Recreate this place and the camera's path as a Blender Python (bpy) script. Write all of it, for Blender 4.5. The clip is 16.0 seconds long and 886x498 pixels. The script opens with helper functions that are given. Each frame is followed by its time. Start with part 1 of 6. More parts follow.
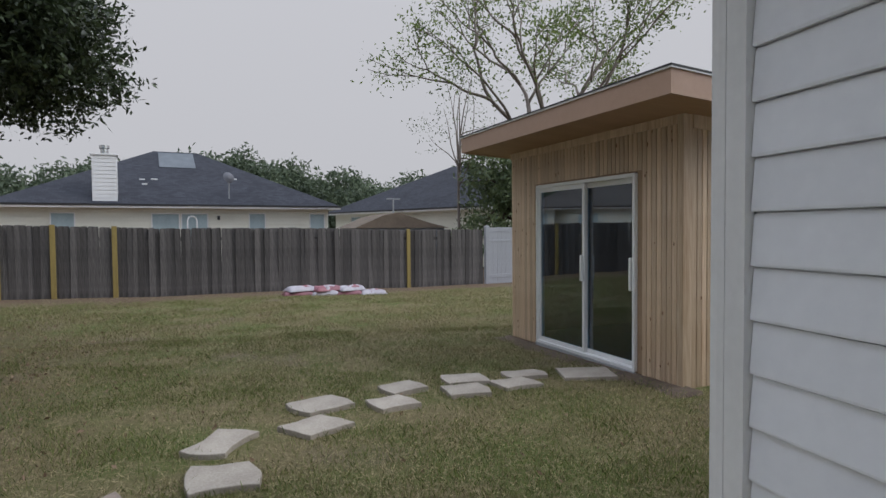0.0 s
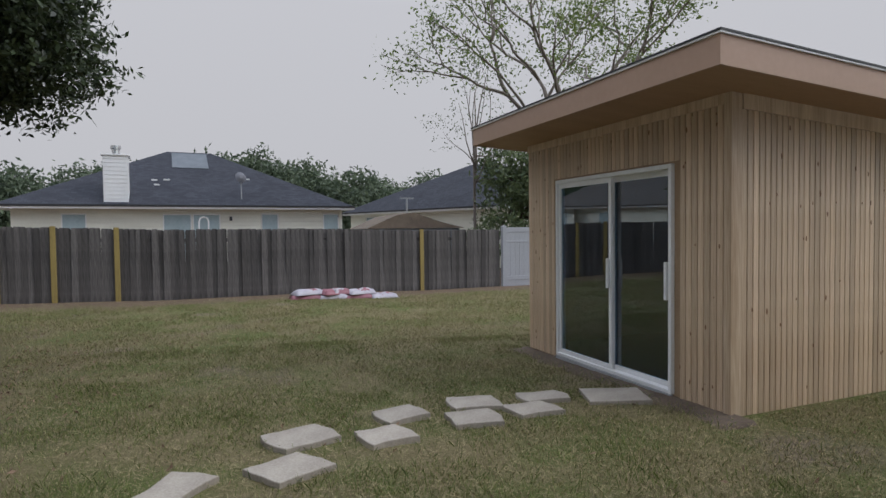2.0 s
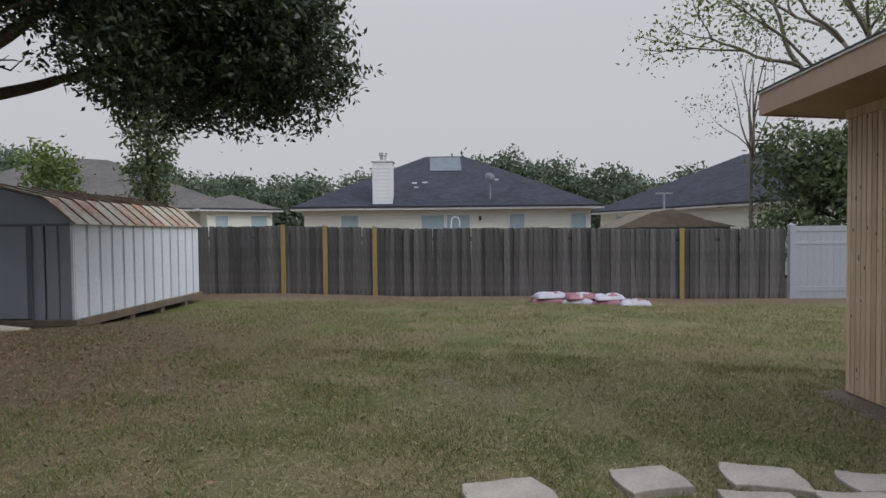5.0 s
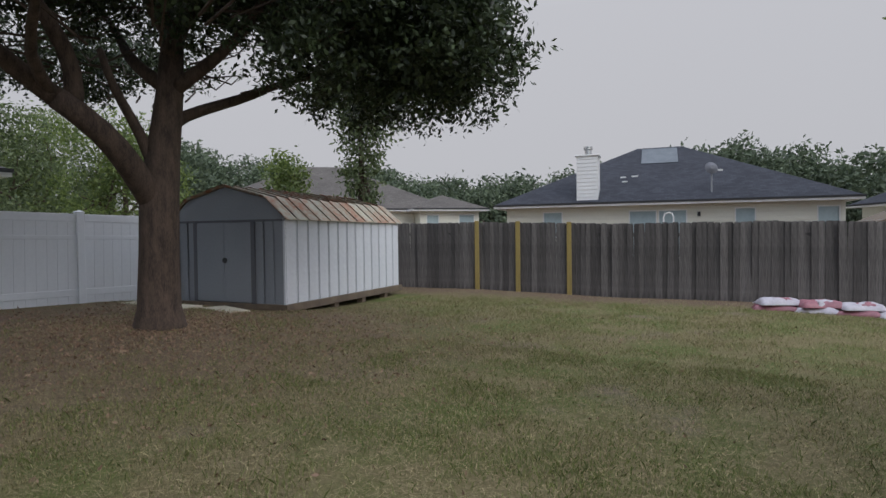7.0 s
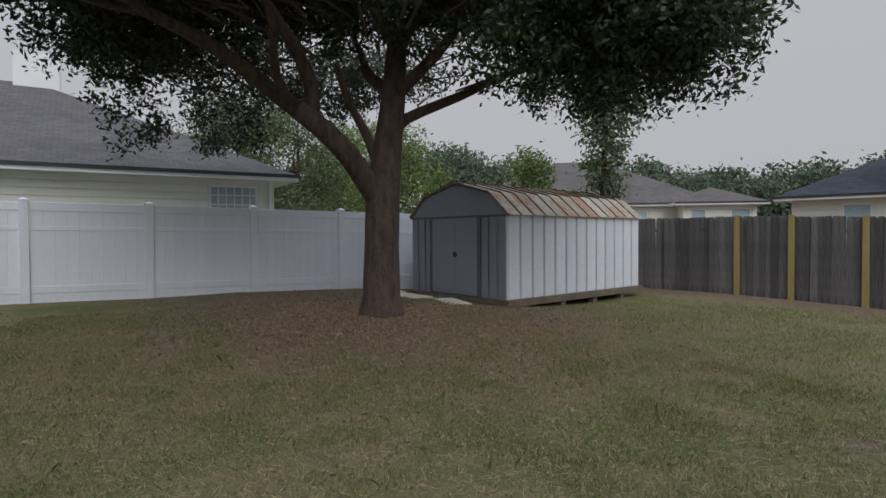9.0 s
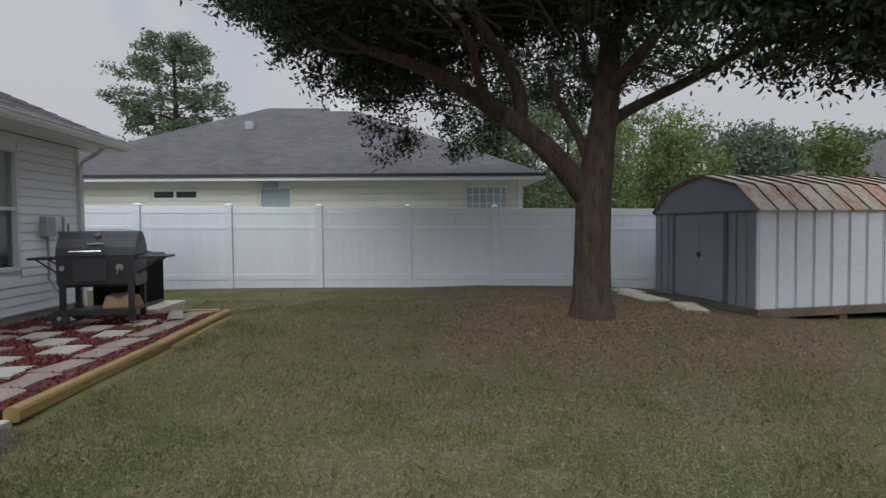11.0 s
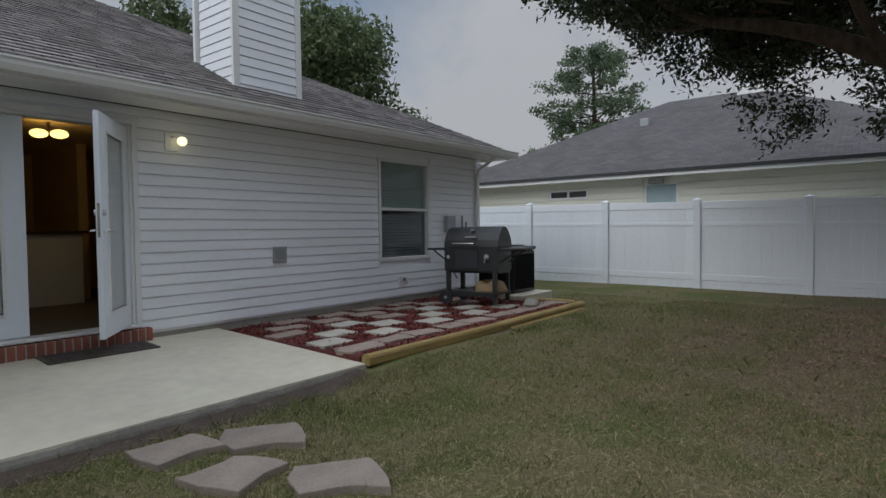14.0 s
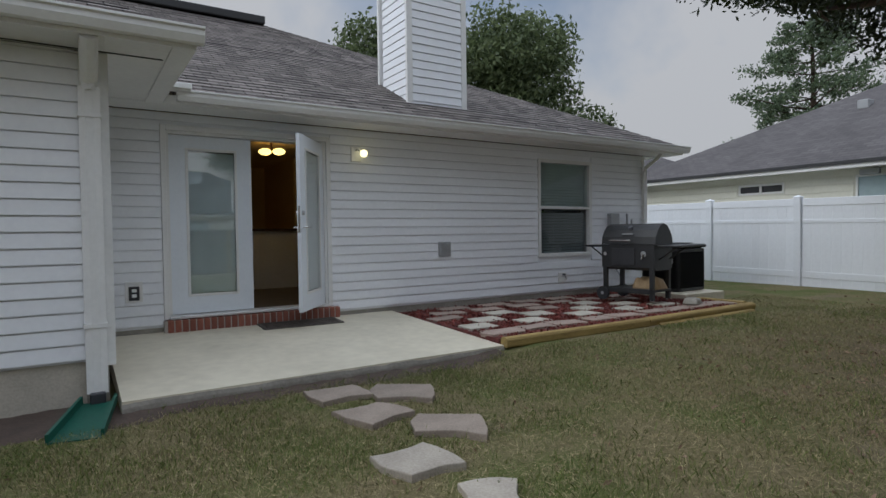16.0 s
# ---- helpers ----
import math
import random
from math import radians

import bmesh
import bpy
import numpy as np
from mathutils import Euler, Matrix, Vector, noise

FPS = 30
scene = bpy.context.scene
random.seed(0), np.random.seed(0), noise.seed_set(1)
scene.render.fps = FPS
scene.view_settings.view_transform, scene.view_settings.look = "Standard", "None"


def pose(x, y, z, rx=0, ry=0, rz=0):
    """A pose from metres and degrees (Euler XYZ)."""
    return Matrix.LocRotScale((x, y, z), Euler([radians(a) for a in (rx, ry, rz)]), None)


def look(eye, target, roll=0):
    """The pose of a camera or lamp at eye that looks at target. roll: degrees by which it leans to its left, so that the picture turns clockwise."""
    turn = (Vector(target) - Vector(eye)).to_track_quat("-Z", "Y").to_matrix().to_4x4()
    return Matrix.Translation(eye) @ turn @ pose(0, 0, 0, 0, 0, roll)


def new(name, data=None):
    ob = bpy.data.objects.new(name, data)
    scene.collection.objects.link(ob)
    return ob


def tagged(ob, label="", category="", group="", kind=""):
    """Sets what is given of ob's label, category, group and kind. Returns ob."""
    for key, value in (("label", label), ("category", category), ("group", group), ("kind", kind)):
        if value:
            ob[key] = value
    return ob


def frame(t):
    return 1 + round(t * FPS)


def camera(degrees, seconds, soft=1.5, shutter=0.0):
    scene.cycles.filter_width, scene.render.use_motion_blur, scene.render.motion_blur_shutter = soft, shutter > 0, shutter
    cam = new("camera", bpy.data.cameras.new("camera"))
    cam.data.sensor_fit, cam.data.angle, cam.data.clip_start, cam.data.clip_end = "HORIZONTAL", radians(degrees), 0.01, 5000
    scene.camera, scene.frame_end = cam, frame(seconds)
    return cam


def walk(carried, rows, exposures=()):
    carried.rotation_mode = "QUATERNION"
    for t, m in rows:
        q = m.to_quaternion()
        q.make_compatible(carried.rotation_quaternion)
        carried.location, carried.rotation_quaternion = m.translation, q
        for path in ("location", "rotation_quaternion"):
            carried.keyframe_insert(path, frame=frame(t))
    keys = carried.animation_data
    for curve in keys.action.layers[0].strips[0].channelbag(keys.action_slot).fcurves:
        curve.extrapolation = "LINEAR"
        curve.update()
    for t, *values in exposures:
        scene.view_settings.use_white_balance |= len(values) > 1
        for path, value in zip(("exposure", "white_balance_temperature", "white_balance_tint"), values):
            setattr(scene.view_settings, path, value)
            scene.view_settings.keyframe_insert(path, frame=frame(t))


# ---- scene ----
cam = camera(75.3, 16.0)
PATH = [
    (0, (1.549, 0.908, 1.223), (2.092, 2.832, 1.156), -0.5),
    (0.5, (1.644, 1.099, 1.237), (2.16, 3.03, 1.171), -0.6),
    (1, (1.732, 1.281, 1.236), (2.247, 3.212, 1.169), -0.6),
    (1.5, (1.808, 1.43, 1.235), (2.312, 3.364, 1.168), -0.6),
    (2, (1.857, 1.584, 1.227), (2.337, 3.525, 1.161), -0.7),
    (2.5, (1.893, 1.755, 1.23), (2.359, 3.699, 1.164), -0.6),
    (3, (1.938, 1.935, 1.226), (2.367, 3.888, 1.16), -0.7),
    (3.5, (2.013, 2.143, 1.224), (2.27, 4.125, 1.159), -0.7),
    (4, (2.047, 2.271, 1.22), (2.096, 4.27, 1.155), -0.8),
    (4.5, (2.042, 2.449, 1.21), (1.885, 4.442, 1.152), -0.6),
    (5, (2.046, 2.607, 1.201), (1.674, 4.571, 1.145), -0.6),
    (7.5, (2.447, 3.455, 1.051), (1.197, 5.016, 1.008), -0.6),
    (8, (2.517, 3.634, 1.034), (1.072, 5.016, 0.993), -0.5),
    (8.5, (2.535, 3.838, 1.035), (0.957, 5.066, 0.993), -0.4),
    (11, (3.055, 5.096, 1.205), (1.06, 5.21, 1.127), -0.6),
    (11.5, (3.069, 5.256, 1.197), (1.075, 5.116, 1.126), -0.6),
    (12, (2.974, 5.428, 1.172), (1.006, 5.074, 1.101), -0.6),
    (12.5, (2.885, 5.605, 1.201), (0.964, 5.052, 1.131), -0.6),
    (13, (2.759, 5.82, 1.169), (0.923, 5.031, 1.101), -0.8),
    (13.5, (2.7, 6.011, 1.166), (1.027, 4.917, 1.101), -0.8),
    (14, (2.738, 6.172, 1.14), (1.166, 4.937, 1.077), -0.8),
    (14.5, (2.783, 6.366, 1.142), (1.287, 5.04, 1.081), -0.8),
    (15, (2.766, 6.572, 1.134), (1.36, 5.151, 1.074), -0.9),
    (15.5, (2.748, 6.769, 1.102), (1.52, 5.19, 1.049), -0.9),
    (16, (2.757, 6.974, 1.095), (1.679, 5.291, 1.04), -0.8),
]
walk(cam, [(t, look(eye, target, roll)) for t, eye, target, roll in PATH],
     [(0, 0.0, 6200, 10), (5, 0.0, 6200, 10), (7.5, -0.11, 6200, 10), (8.5, -0.20, 6200, 10), (11, -0.07, 6160, 9), (12, -0.14, 6120, 8), (13, -0.27, 6110, 8), (14, -0.36, 6100, 7), (15, -0.16, 6100, 7), (16, -0.18, 6100, 7)])

# ---------------------------------------------------------------- light
SUN_EL, SUN_AZ = radians(40), radians(120)
world = bpy.data.worlds.new("world")
scene.world = world
world.use_nodes = True
wn, wl = world.node_tree.nodes, world.node_tree.links
wn.clear()
w_out = wn.new("ShaderNodeOutputWorld")
w_bg = wn.new("ShaderNodeBackground")
w_sky = wn.new("ShaderNodeTexSky")
w_sky.sky_type = "NISHITA"
w_sky.sun_disc = False
w_sky.sun_elevation, w_sky.sun_rotation = SUN_EL, SUN_AZ
w_co = wn.new("ShaderNodeTexCoord")
w_sep = wn.new("ShaderNodeSeparateXYZ")
w_ramp = wn.new("ShaderNodeValToRGB")
w_noise = wn.new("ShaderNodeTexNoise")
w_cl = wn.new("ShaderNodeValToRGB")
w_dim = wn.new("ShaderNodeMix")
w_mix = wn.new("ShaderNodeMix")
for m_ in (w_dim, w_mix):
    m_.data_type = "RGBA"
wl.new(w_co.outputs["Generated"], w_sep.inputs[0])
wl.new(w_sep.outputs["Z"], w_ramp.inputs[0])
# an overcast sky: even towards the horizon, brightest overhead
els = w_ramp.color_ramp.elements
els[0].position, els[0].color = 0.0, (0.53, 0.52, 0.53, 1)
els[1].position, els[1].color = 1.0, (1.62, 1.72, 1.95, 1)
e_ = els.new(0.36)
e_.color = (0.57, 0.56, 0.575, 1)
# thinner cloud lets grey-blue through
w_noise.inputs["Scale"].default_value = 1.7
w_noise.inputs["Detail"].default_value = 6
w_noise.inputs["Roughness"].default_value = 0.55
wl.new(w_co.outputs["Generated"], w_noise.inputs["Vector"])
cl = w_cl.color_ramp.elements
cl[0].position, cl[0].color = 0.43, (0, 0, 0, 1)
cl[1].position, cl[1].color = 0.62, (1, 1, 1, 1)
wl.new(w_noise.outputs["Fac"], w_cl.inputs[0])
w_dim.blend_type = "MULTIPLY"
w_dim.inputs[0].default_value = 1.0
w_dim.inputs["B"].default_value = (0.11, 0.11, 0.11, 1)
wl.new(w_sky.outputs[0], w_dim.inputs["A"])
w_fac = wn.new("ShaderNodeMath")
w_fac.operation = "MULTIPLY"
w_fac.inputs[1].default_value = 0.85
w_south = wn.new("ShaderNodeMapRange")      # the cloud is thinner towards the south
w_south.inputs["From Min"].default_value, w_south.inputs["From Max"].default_value = 0.1, -0.7
w_thin = wn.new("ShaderNodeMath")
w_thin.operation = "MULTIPLY"
wl.new(w_sep.outputs["Y"], w_south.inputs["Value"])
wl.new(w_south.outputs[0], w_thin.inputs[0])
wl.new(w_cl.outputs[0], w_thin.inputs[1])
wl.new(w_thin.outputs[0], w_fac.inputs[0])
wl.new(w_fac.outputs[0], w_mix.inputs[0])
wl.new(w_ramp.outputs[0], w_mix.inputs["A"])
wl.new(w_dim.outputs["Result"], w_mix.inputs["B"])
wl.new(w_mix.outputs["Result"], w_bg.inputs["Color"])
w_bg.inputs["Strength"].default_value = 1.0
wl.new(w_bg.outputs[0], w_out.inputs[0])

sun = new("sun", bpy.data.lights.new("sun", "SUN"))
sun.data.energy, sun.data.angle, sun.data.color = 1.4, radians(40), (1.0, 0.97, 0.93)
sun.matrix_world = look((0, 0, 20), (-10, 3.5, 11.7))


# ---------------------------------------------------------------- materials
def material(name, a, b=None, rough=0.7, scale=8.0, fine=60.0, bump=0.0, metal=0.0, spread=0.0, stretch=(1, 1, 1), low=0.35, high=0.65, spec=0.5, coord="Object"):
    """Two colours mixed by noise at two scales, with fine relief. spread: how far single pieces differ in brightness."""
    m = bpy.data.materials.new(name)
    m.use_nodes = True
    n, l = m.node_tree.nodes, m.node_tree.links
    p = n["Principled BSDF"]
    p.inputs["Roughness"].default_value = rough
    p.inputs["Metallic"].default_value = metal
    p.inputs["Specular IOR Level"].default_value = spec
    b = b or tuple(c * 0.8 for c in a)
    co = n.new("ShaderNodeTexCoord")
    mp = n.new("ShaderNodeMapping")
    mp.inputs["Scale"].default_value = stretch
    l.new(co.outputs[coord], mp.inputs[0])
    n1, n2 = n.new("ShaderNodeTexNoise"), n.new("ShaderNodeTexNoise")
    for t, s in ((n1, scale), (n2, fine)):
        t.inputs["Scale"].default_value = s
        t.inputs["Detail"].default_value = 5
        l.new(mp.outputs[0], t.inputs["Vector"])
    add = n.new("ShaderNodeMath")
    add.operation = "MULTIPLY_ADD"
    add.inputs[1].default_value = 0.45
    l.new(n2.outputs["Fac"], add.inputs[0])
    half = n.new("ShaderNodeMath")
    half.operation = "MULTIPLY"
    half.inputs[1].default_value = 0.55
    l.new(n1.outputs["Fac"], half.inputs[0])
    l.new(half.outputs[0], add.inputs[2])
    r = n.new("ShaderNodeValToRGB")
    r.color_ramp.elements[0].position, r.color_ramp.elements[0].color = low, (*a, 1)
    r.color_ramp.elements[1].position, r.color_ramp.elements[1].color = high, (*b, 1)
    l.new(add.outputs[0], r.inputs[0])
    out = r.outputs[0]
    if spread:
        oi = n.new("ShaderNodeObjectInfo")
        mr = n.new("ShaderNodeMapRange")
        mr.inputs["To Min"].default_value, mr.inputs["To Max"].default_value = 1 - spread, 1 + spread
        l.new(oi.outputs["Random"], mr.inputs["Value"])
        mx = n.new("ShaderNodeMix")
        mx.data_type, mx.blend_type = "RGBA", "MULTIPLY"
        mx.inputs[0].default_value = 1
        l.new(out, mx.inputs["A"])
        l.new(mr.outputs[0], mx.inputs["B"])
        out = mx.outputs["Result"]
    l.new(out, p.inputs["Base Color"])
    if bump:
        bp = n.new("ShaderNodeBump")
        bp.inputs["Strength"].default_value = bump
        bp.inputs["Distance"].default_value = 0.01
        l.new(add.outputs[0], bp.inputs["Height"])
        l.new(bp.outputs[0], p.inputs["Normal"])
    return m


def island_leaf(name, a, b, rough=0.55, trans=0.35):
    """Leaf or blade: colour differs from piece to piece, and light passes through."""
    m = bpy.data.materials.new(name)
    m.use_nodes = True
    n, l = m.node_tree.nodes, m.node_tree.links
    p = n["Principled BSDF"]
    p.inputs["Roughness"].default_value = rough
    g = n.new("ShaderNodeNewGeometry")
    r = n.new("ShaderNodeValToRGB")
    r.color_ramp.elements[0].color, r.color_ramp.elements[1].color = (*a, 1), (*b, 1)
    l.new(g.outputs["Random Per Island"], r.inputs[0])
    l.new(r.outputs[0], p.inputs["Base Color"])
    t = n.new("ShaderNodeBsdfTranslucent")
    l.new(r.outputs[0], t.inputs["Color"])
    mx = n.new("ShaderNodeMixShader")
    mx.inputs[0].default_value = trans
    l.new(p.outputs[0], mx.inputs[1])
    l.new(t.outputs[0], mx.inputs[2])
    l.new(mx.outputs[0], n["Material Output"].inputs["Surface"])
    return m


def glass(name, tint=(0.9, 0.95, 0.95), rough=0.0, base=0.05):
    """A pane: clear, with a mirror's gloss at its face."""
    m = bpy.data.materials.new(name)
    m.use_nodes = True
    n, l = m.node_tree.nodes, m.node_tree.links
    n.remove(n["Principled BSDF"])
    tr, gl, mx, fr = n.new("ShaderNodeBsdfTransparent"), n.new("ShaderNodeBsdfGlossy"), n.new("ShaderNodeMixShader"), n.new("ShaderNodeLayerWeight")
    tr.inputs["Color"].default_value = (*tint, 1)
    gl.inputs["Roughness"].default_value = rough
    fr.inputs["Blend"].default_value = 0.5
    pw, ma = n.new("ShaderNodeMath"), n.new("ShaderNodeMath")
    pw.operation, ma.operation = "POWER", "MULTIPLY_ADD"
    pw.inputs[1].default_value = 3.5
    ma.inputs[1].default_value, ma.inputs[2].default_value = 0.9 - base, base
    l.new(fr.outputs["Facing"], pw.inputs[0])
    l.new(pw.outputs[0], ma.inputs[0])
    l.new(ma.outputs[0], mx.inputs[0])
    l.new(tr.outputs[0], mx.inputs[1])
    l.new(gl.outputs[0], mx.inputs[2])
    l.new(mx.outputs[0], n["Material Output"].inputs["Surface"])
    return m


def glow(name, colour, strength):
    m = bpy.data.materials.new(name)
    m.use_nodes = True
    p = m.node_tree.nodes["Principled BSDF"]
    p.inputs["Base Color"].default_value = (*colour, 1)
    p.inputs["Emission Color"].default_value = (*colour, 1)
    p.inputs["Emission Strength"].default_value = strength
    return m


def ground_material():
    """Thin lawn: straw, green patches and bare sandy earth, with leaf litter under the oak."""
    m = bpy.data.materials.new("lawn")
    m.use_nodes = True
    n, l = m.node_tree.nodes, m.node_tree.links
    p = n["Principled BSDF"]
    p.inputs["Roughness"].default_value = 0.95
    p.inputs["Specular IOR Level"].default_value = 0.1
    co = n.new("ShaderNodeTexCoord")

    def tex(s, d=6, rough=0.6):
        t = n.new("ShaderNodeTexNoise")
        t.inputs["Scale"].default_value, t.inputs["Detail"].default_value, t.inputs["Roughness"].default_value = s, d, rough
        l.new(co.outputs["Object"], t.inputs["Vector"])
        return t.outputs["Fac"]

    def ramp(src, c0, c1, p0, p1):
        r = n.new("ShaderNodeValToRGB")
        r.color_ramp.elements[0].position, r.color_ramp.elements[0].color = p0, (*c0, 1)
        r.color_ramp.elements[1].position, r.color_ramp.elements[1].color = p1, (*c1, 1)
        l.new(src, r.inputs[0])
        return r.outputs[0]

    def mix(f, a, b):
        x = n.new("ShaderNodeMix")
        x.data_type = "RGBA"
        l.new(f, x.inputs[0])
        l.new(a, x.inputs["A"])
        l.new(b, x.inputs["B"])
        return x.outputs["Result"]

    fine = tex(45, 8, 0.75)
    straw = ramp(fine, (0.085, 0.070, 0.034), (0.25, 0.215, 0.115), 0.3, 0.7)
    green = ramp(fine, (0.052, 0.066, 0.020), (0.16, 0.18, 0.062), 0.3, 0.7)
    earth = ramp(fine, (0.09, 0.071, 0.05), (0.24, 0.195, 0.14), 0.3, 0.7)
    litter = ramp(fine, (0.055, 0.039, 0.029), (0.26, 0.188, 0.135), 0.3, 0.7)
    base = mix(ramp(tex(1.1), (0, 0, 0), (1, 1, 1), 0.44, 0.60), straw, green)
    base = mix(ramp(tex(0.7, 5), (0, 0, 0), (1, 1, 1), 0.58, 0.68), base, earth)
    # bare earth along the wooden fence, with a ragged edge
    dot = n.new("ShaderNodeVectorMath")
    dot.operation = "DOT_PRODUCT"
    dot.inputs[1].default_value = (-0.14, 1.0, 0)
    l.new(co.outputs["Object"], dot.inputs[0])
    edge = n.new("ShaderNodeMath")
    edge.operation = "MULTIPLY_ADD"
    edge.inputs[1].default_value = 2.6
    l.new(tex(0.8), edge.inputs[0])
    l.new(dot.outputs["Value"], edge.inputs[2])
    far = n.new("ShaderNodeMath")
    far.operation = "MULTIPLY"
    far.inputs[1].default_value = 0.05
    l.new(edge.outputs[0], far.inputs[0])
    base = mix(ramp(far.outputs[0], (0, 0, 0), (1, 1, 1), 0.815, 0.875), base, litter)
    # litter lies round the trunk, with a ragged edge
    sub = n.new("ShaderNodeVectorMath")
    sub.operation = "SUBTRACT"
    sub.inputs[1].default_value = (-4.8, 7.6, 0)
    l.new(co.outputs["Object"], sub.inputs[0])
    ln = n.new("ShaderNodeVectorMath")
    ln.operation = "LENGTH"
    l.new(sub.outputs[0], ln.inputs[0])
    jag = n.new("ShaderNodeMath")
    jag.operation = "MULTIPLY_ADD"
    jag.inputs[1].default_value = 4.5
    l.new(tex(0.9), jag.inputs[0])
    l.new(ln.outputs["Value"], jag.inputs[2])
    sc = n.new("ShaderNodeMath")
    sc.operation = "MULTIPLY"
    sc.inputs[1].default_value = 0.1
    l.new(jag.outputs[0], sc.inputs[0])
    base = mix(ramp(sc.outputs[0], (1, 1, 1), (0, 0, 0), 0.46, 0.72), base, litter)
    l.new(base, p.inputs["Base Color"])
    bp = n.new("ShaderNodeBump")
    bp.inputs["Strength"].default_value, bp.inputs["Distance"].default_value = 0.6, 0.02
    l.new(fine, bp.inputs["Height"])
    l.new(bp.outputs[0], p.inputs["Normal"])
    return m


def shingle_material(name, a, b, c, stains=0.0):
    """Asphalt shingles: tabs of differing shade in rows."""
    m = bpy.data.materials.new(name)
    m.use_nodes = True
    n, l = m.node_tree.nodes, m.node_tree.links
    p = n["Principled BSDF"]
    p.inputs["Roughness"].default_value = 0.9
    p.inputs["Specular IOR Level"].default_value = 0.2
    uv = n.new("ShaderNodeUVMap")
    br = n.new("ShaderNodeTexBrick")
    br.inputs["Scale"].default_value = 1.0
    br.inputs["Brick Width"].default_value, br.inputs["Row Height"].default_value = 0.22, 0.14
    br.inputs["Mortar Size"].default_value = 0.006
    br.inputs["Color1"].default_value, br.inputs["Color2"].default_value = (*a, 1), (*b, 1)
    br.inputs["Mortar"].default_value = (*c, 1)
    l.new(uv.outputs[0], br.inputs["Vector"])
    ns = n.new("ShaderNodeTexNoise")
    ns.inputs["Scale"].default_value, ns.inputs["Detail"].default_value = 0.8, 8
    l.new(uv.outputs[0], ns.inputs["Vector"])
    mr = n.new("ShaderNodeMapRange")
    mr.inputs["From Min"].default_value, mr.inputs["From Max"].default_value = 0.3, 0.7
    mr.inputs["To Min"].default_value, mr.inputs["To Max"].default_value = 0.88, 1.12
    l.new(ns.outputs["Fac"], mr.inputs["Value"])
    mx = n.new("ShaderNodeMix")
    mx.data_type, mx.blend_type = "RGBA", "MULTIPLY"
    mx.inputs[0].default_value = 1
    l.new(br.outputs["Color"], mx.inputs["A"])
    l.new(mr.outputs[0], mx.inputs["B"])
    l.new(mx.outputs["Result"], p.inputs["Base Color"])
    bp = n.new("ShaderNodeBump")
    bp.inputs["Strength"].default_value, bp.inputs["Distance"].default_value = 0.6, 0.01
    l.new(br.outputs["Color"], bp.inputs["Height"])
    l.new(bp.outputs[0], p.inputs["Normal"])
    return m


M_LAWN = ground_material()
M_BLADE = island_leaf("grass_blade", (0.115, 0.105, 0.042), (0.40, 0.36, 0.185), 0.7, 0.35)
M_BLADE_G = island_leaf("grass_green", (0.085, 0.118, 0.026), (0.24, 0.285, 0.085), 0.65, 0.35)
M_DEADLEAF = island_leaf("dead_leaf", (0.14, 0.085, 0.055), (0.36, 0.24, 0.165), 0.8, 0.1)
M_SIDING = material("vinyl_siding", (0.85, 0.865, 0.895), (0.79, 0.805, 0.84), 0.45, 0.6, 25, 0.02, spread=0.025)
M_WHITE = material("white_trim", (0.80, 0.80, 0.79), (0.72, 0.72, 0.71), 0.4, 1.5, 30, 0.02)
M_FENCEW = material("white_vinyl", (0.86, 0.885, 0.93), (0.80, 0.825, 0.87), 0.4, 0.7, 20, 0.02, spread=0.02)
# white vinyl again, with the shade of the trees put into its colour
M_FENCEO = material("shaded_white_vinyl", (0.40, 0.41, 0.44), (0.33, 0.34, 0.37), 0.5, 0.7, 20, 0.02, spread=0.03)
M_SOFFIT = material("soffit", (0.78, 0.78, 0.77), (0.71, 0.71, 0.70), 0.6, 1.0, 20)
M_ROOF = shingle_material("roof_shingles", (0.085, 0.077, 0.073), (0.25, 0.223, 0.21), (0.032, 0.029, 0.029))
M_ROOF_N = shingle_material("roof_shingles_dark", (0.035, 0.038, 0.048), (0.052, 0.055, 0.067), (0.028, 0.03, 0.036))
M_ROOF_W = shingle_material("roof_shingles_grey", (0.095, 0.088, 0.09), (0.125, 0.115, 0.117), (0.065, 0.06, 0.062))
M_ROOF_B = shingle_material("roof_shingles_brown", (0.095, 0.086, 0.078), (0.125, 0.113, 0.104), (0.07, 0.063, 0.058))
M_CREAM = material("cream_siding", (0.74, 0.73, 0.64), (0.67, 0.66, 0.57), 0.6, 0.8, 20, spread=0.03)
M_CONC = material("concrete", (0.66, 0.605, 0.475), (0.53, 0.482, 0.375), 0.85, 1.4, 9, 0.12, low=0.38, high=0.70)
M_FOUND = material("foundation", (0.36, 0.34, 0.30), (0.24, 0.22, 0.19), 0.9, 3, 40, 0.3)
M_BRICK = material("brick", (0.30, 0.11, 0.075), (0.22, 0.075, 0.05), 0.85, 12, 80, 0.4, spread=0.2)
M_MORTAR = material("mortar", (0.42, 0.38, 0.34), None, 0.9, 10, 60, 0.3)
M_STONE = material("stepping_stone", (0.42, 0.375, 0.315), (0.28, 0.245, 0.205), 0.9, 5, 70, 0.5, spread=0.08)
M_STONE_D = material("dirty_stepping_stone", (0.33, 0.27, 0.22), (0.21, 0.17, 0.14), 0.9, 5, 70, 0.5, spread=0.08)
M_DOOR = material("door_paint", (0.78, 0.82, 0.87), (0.73, 0.77, 0.82), 0.4, 1.5, 30, 0.02)
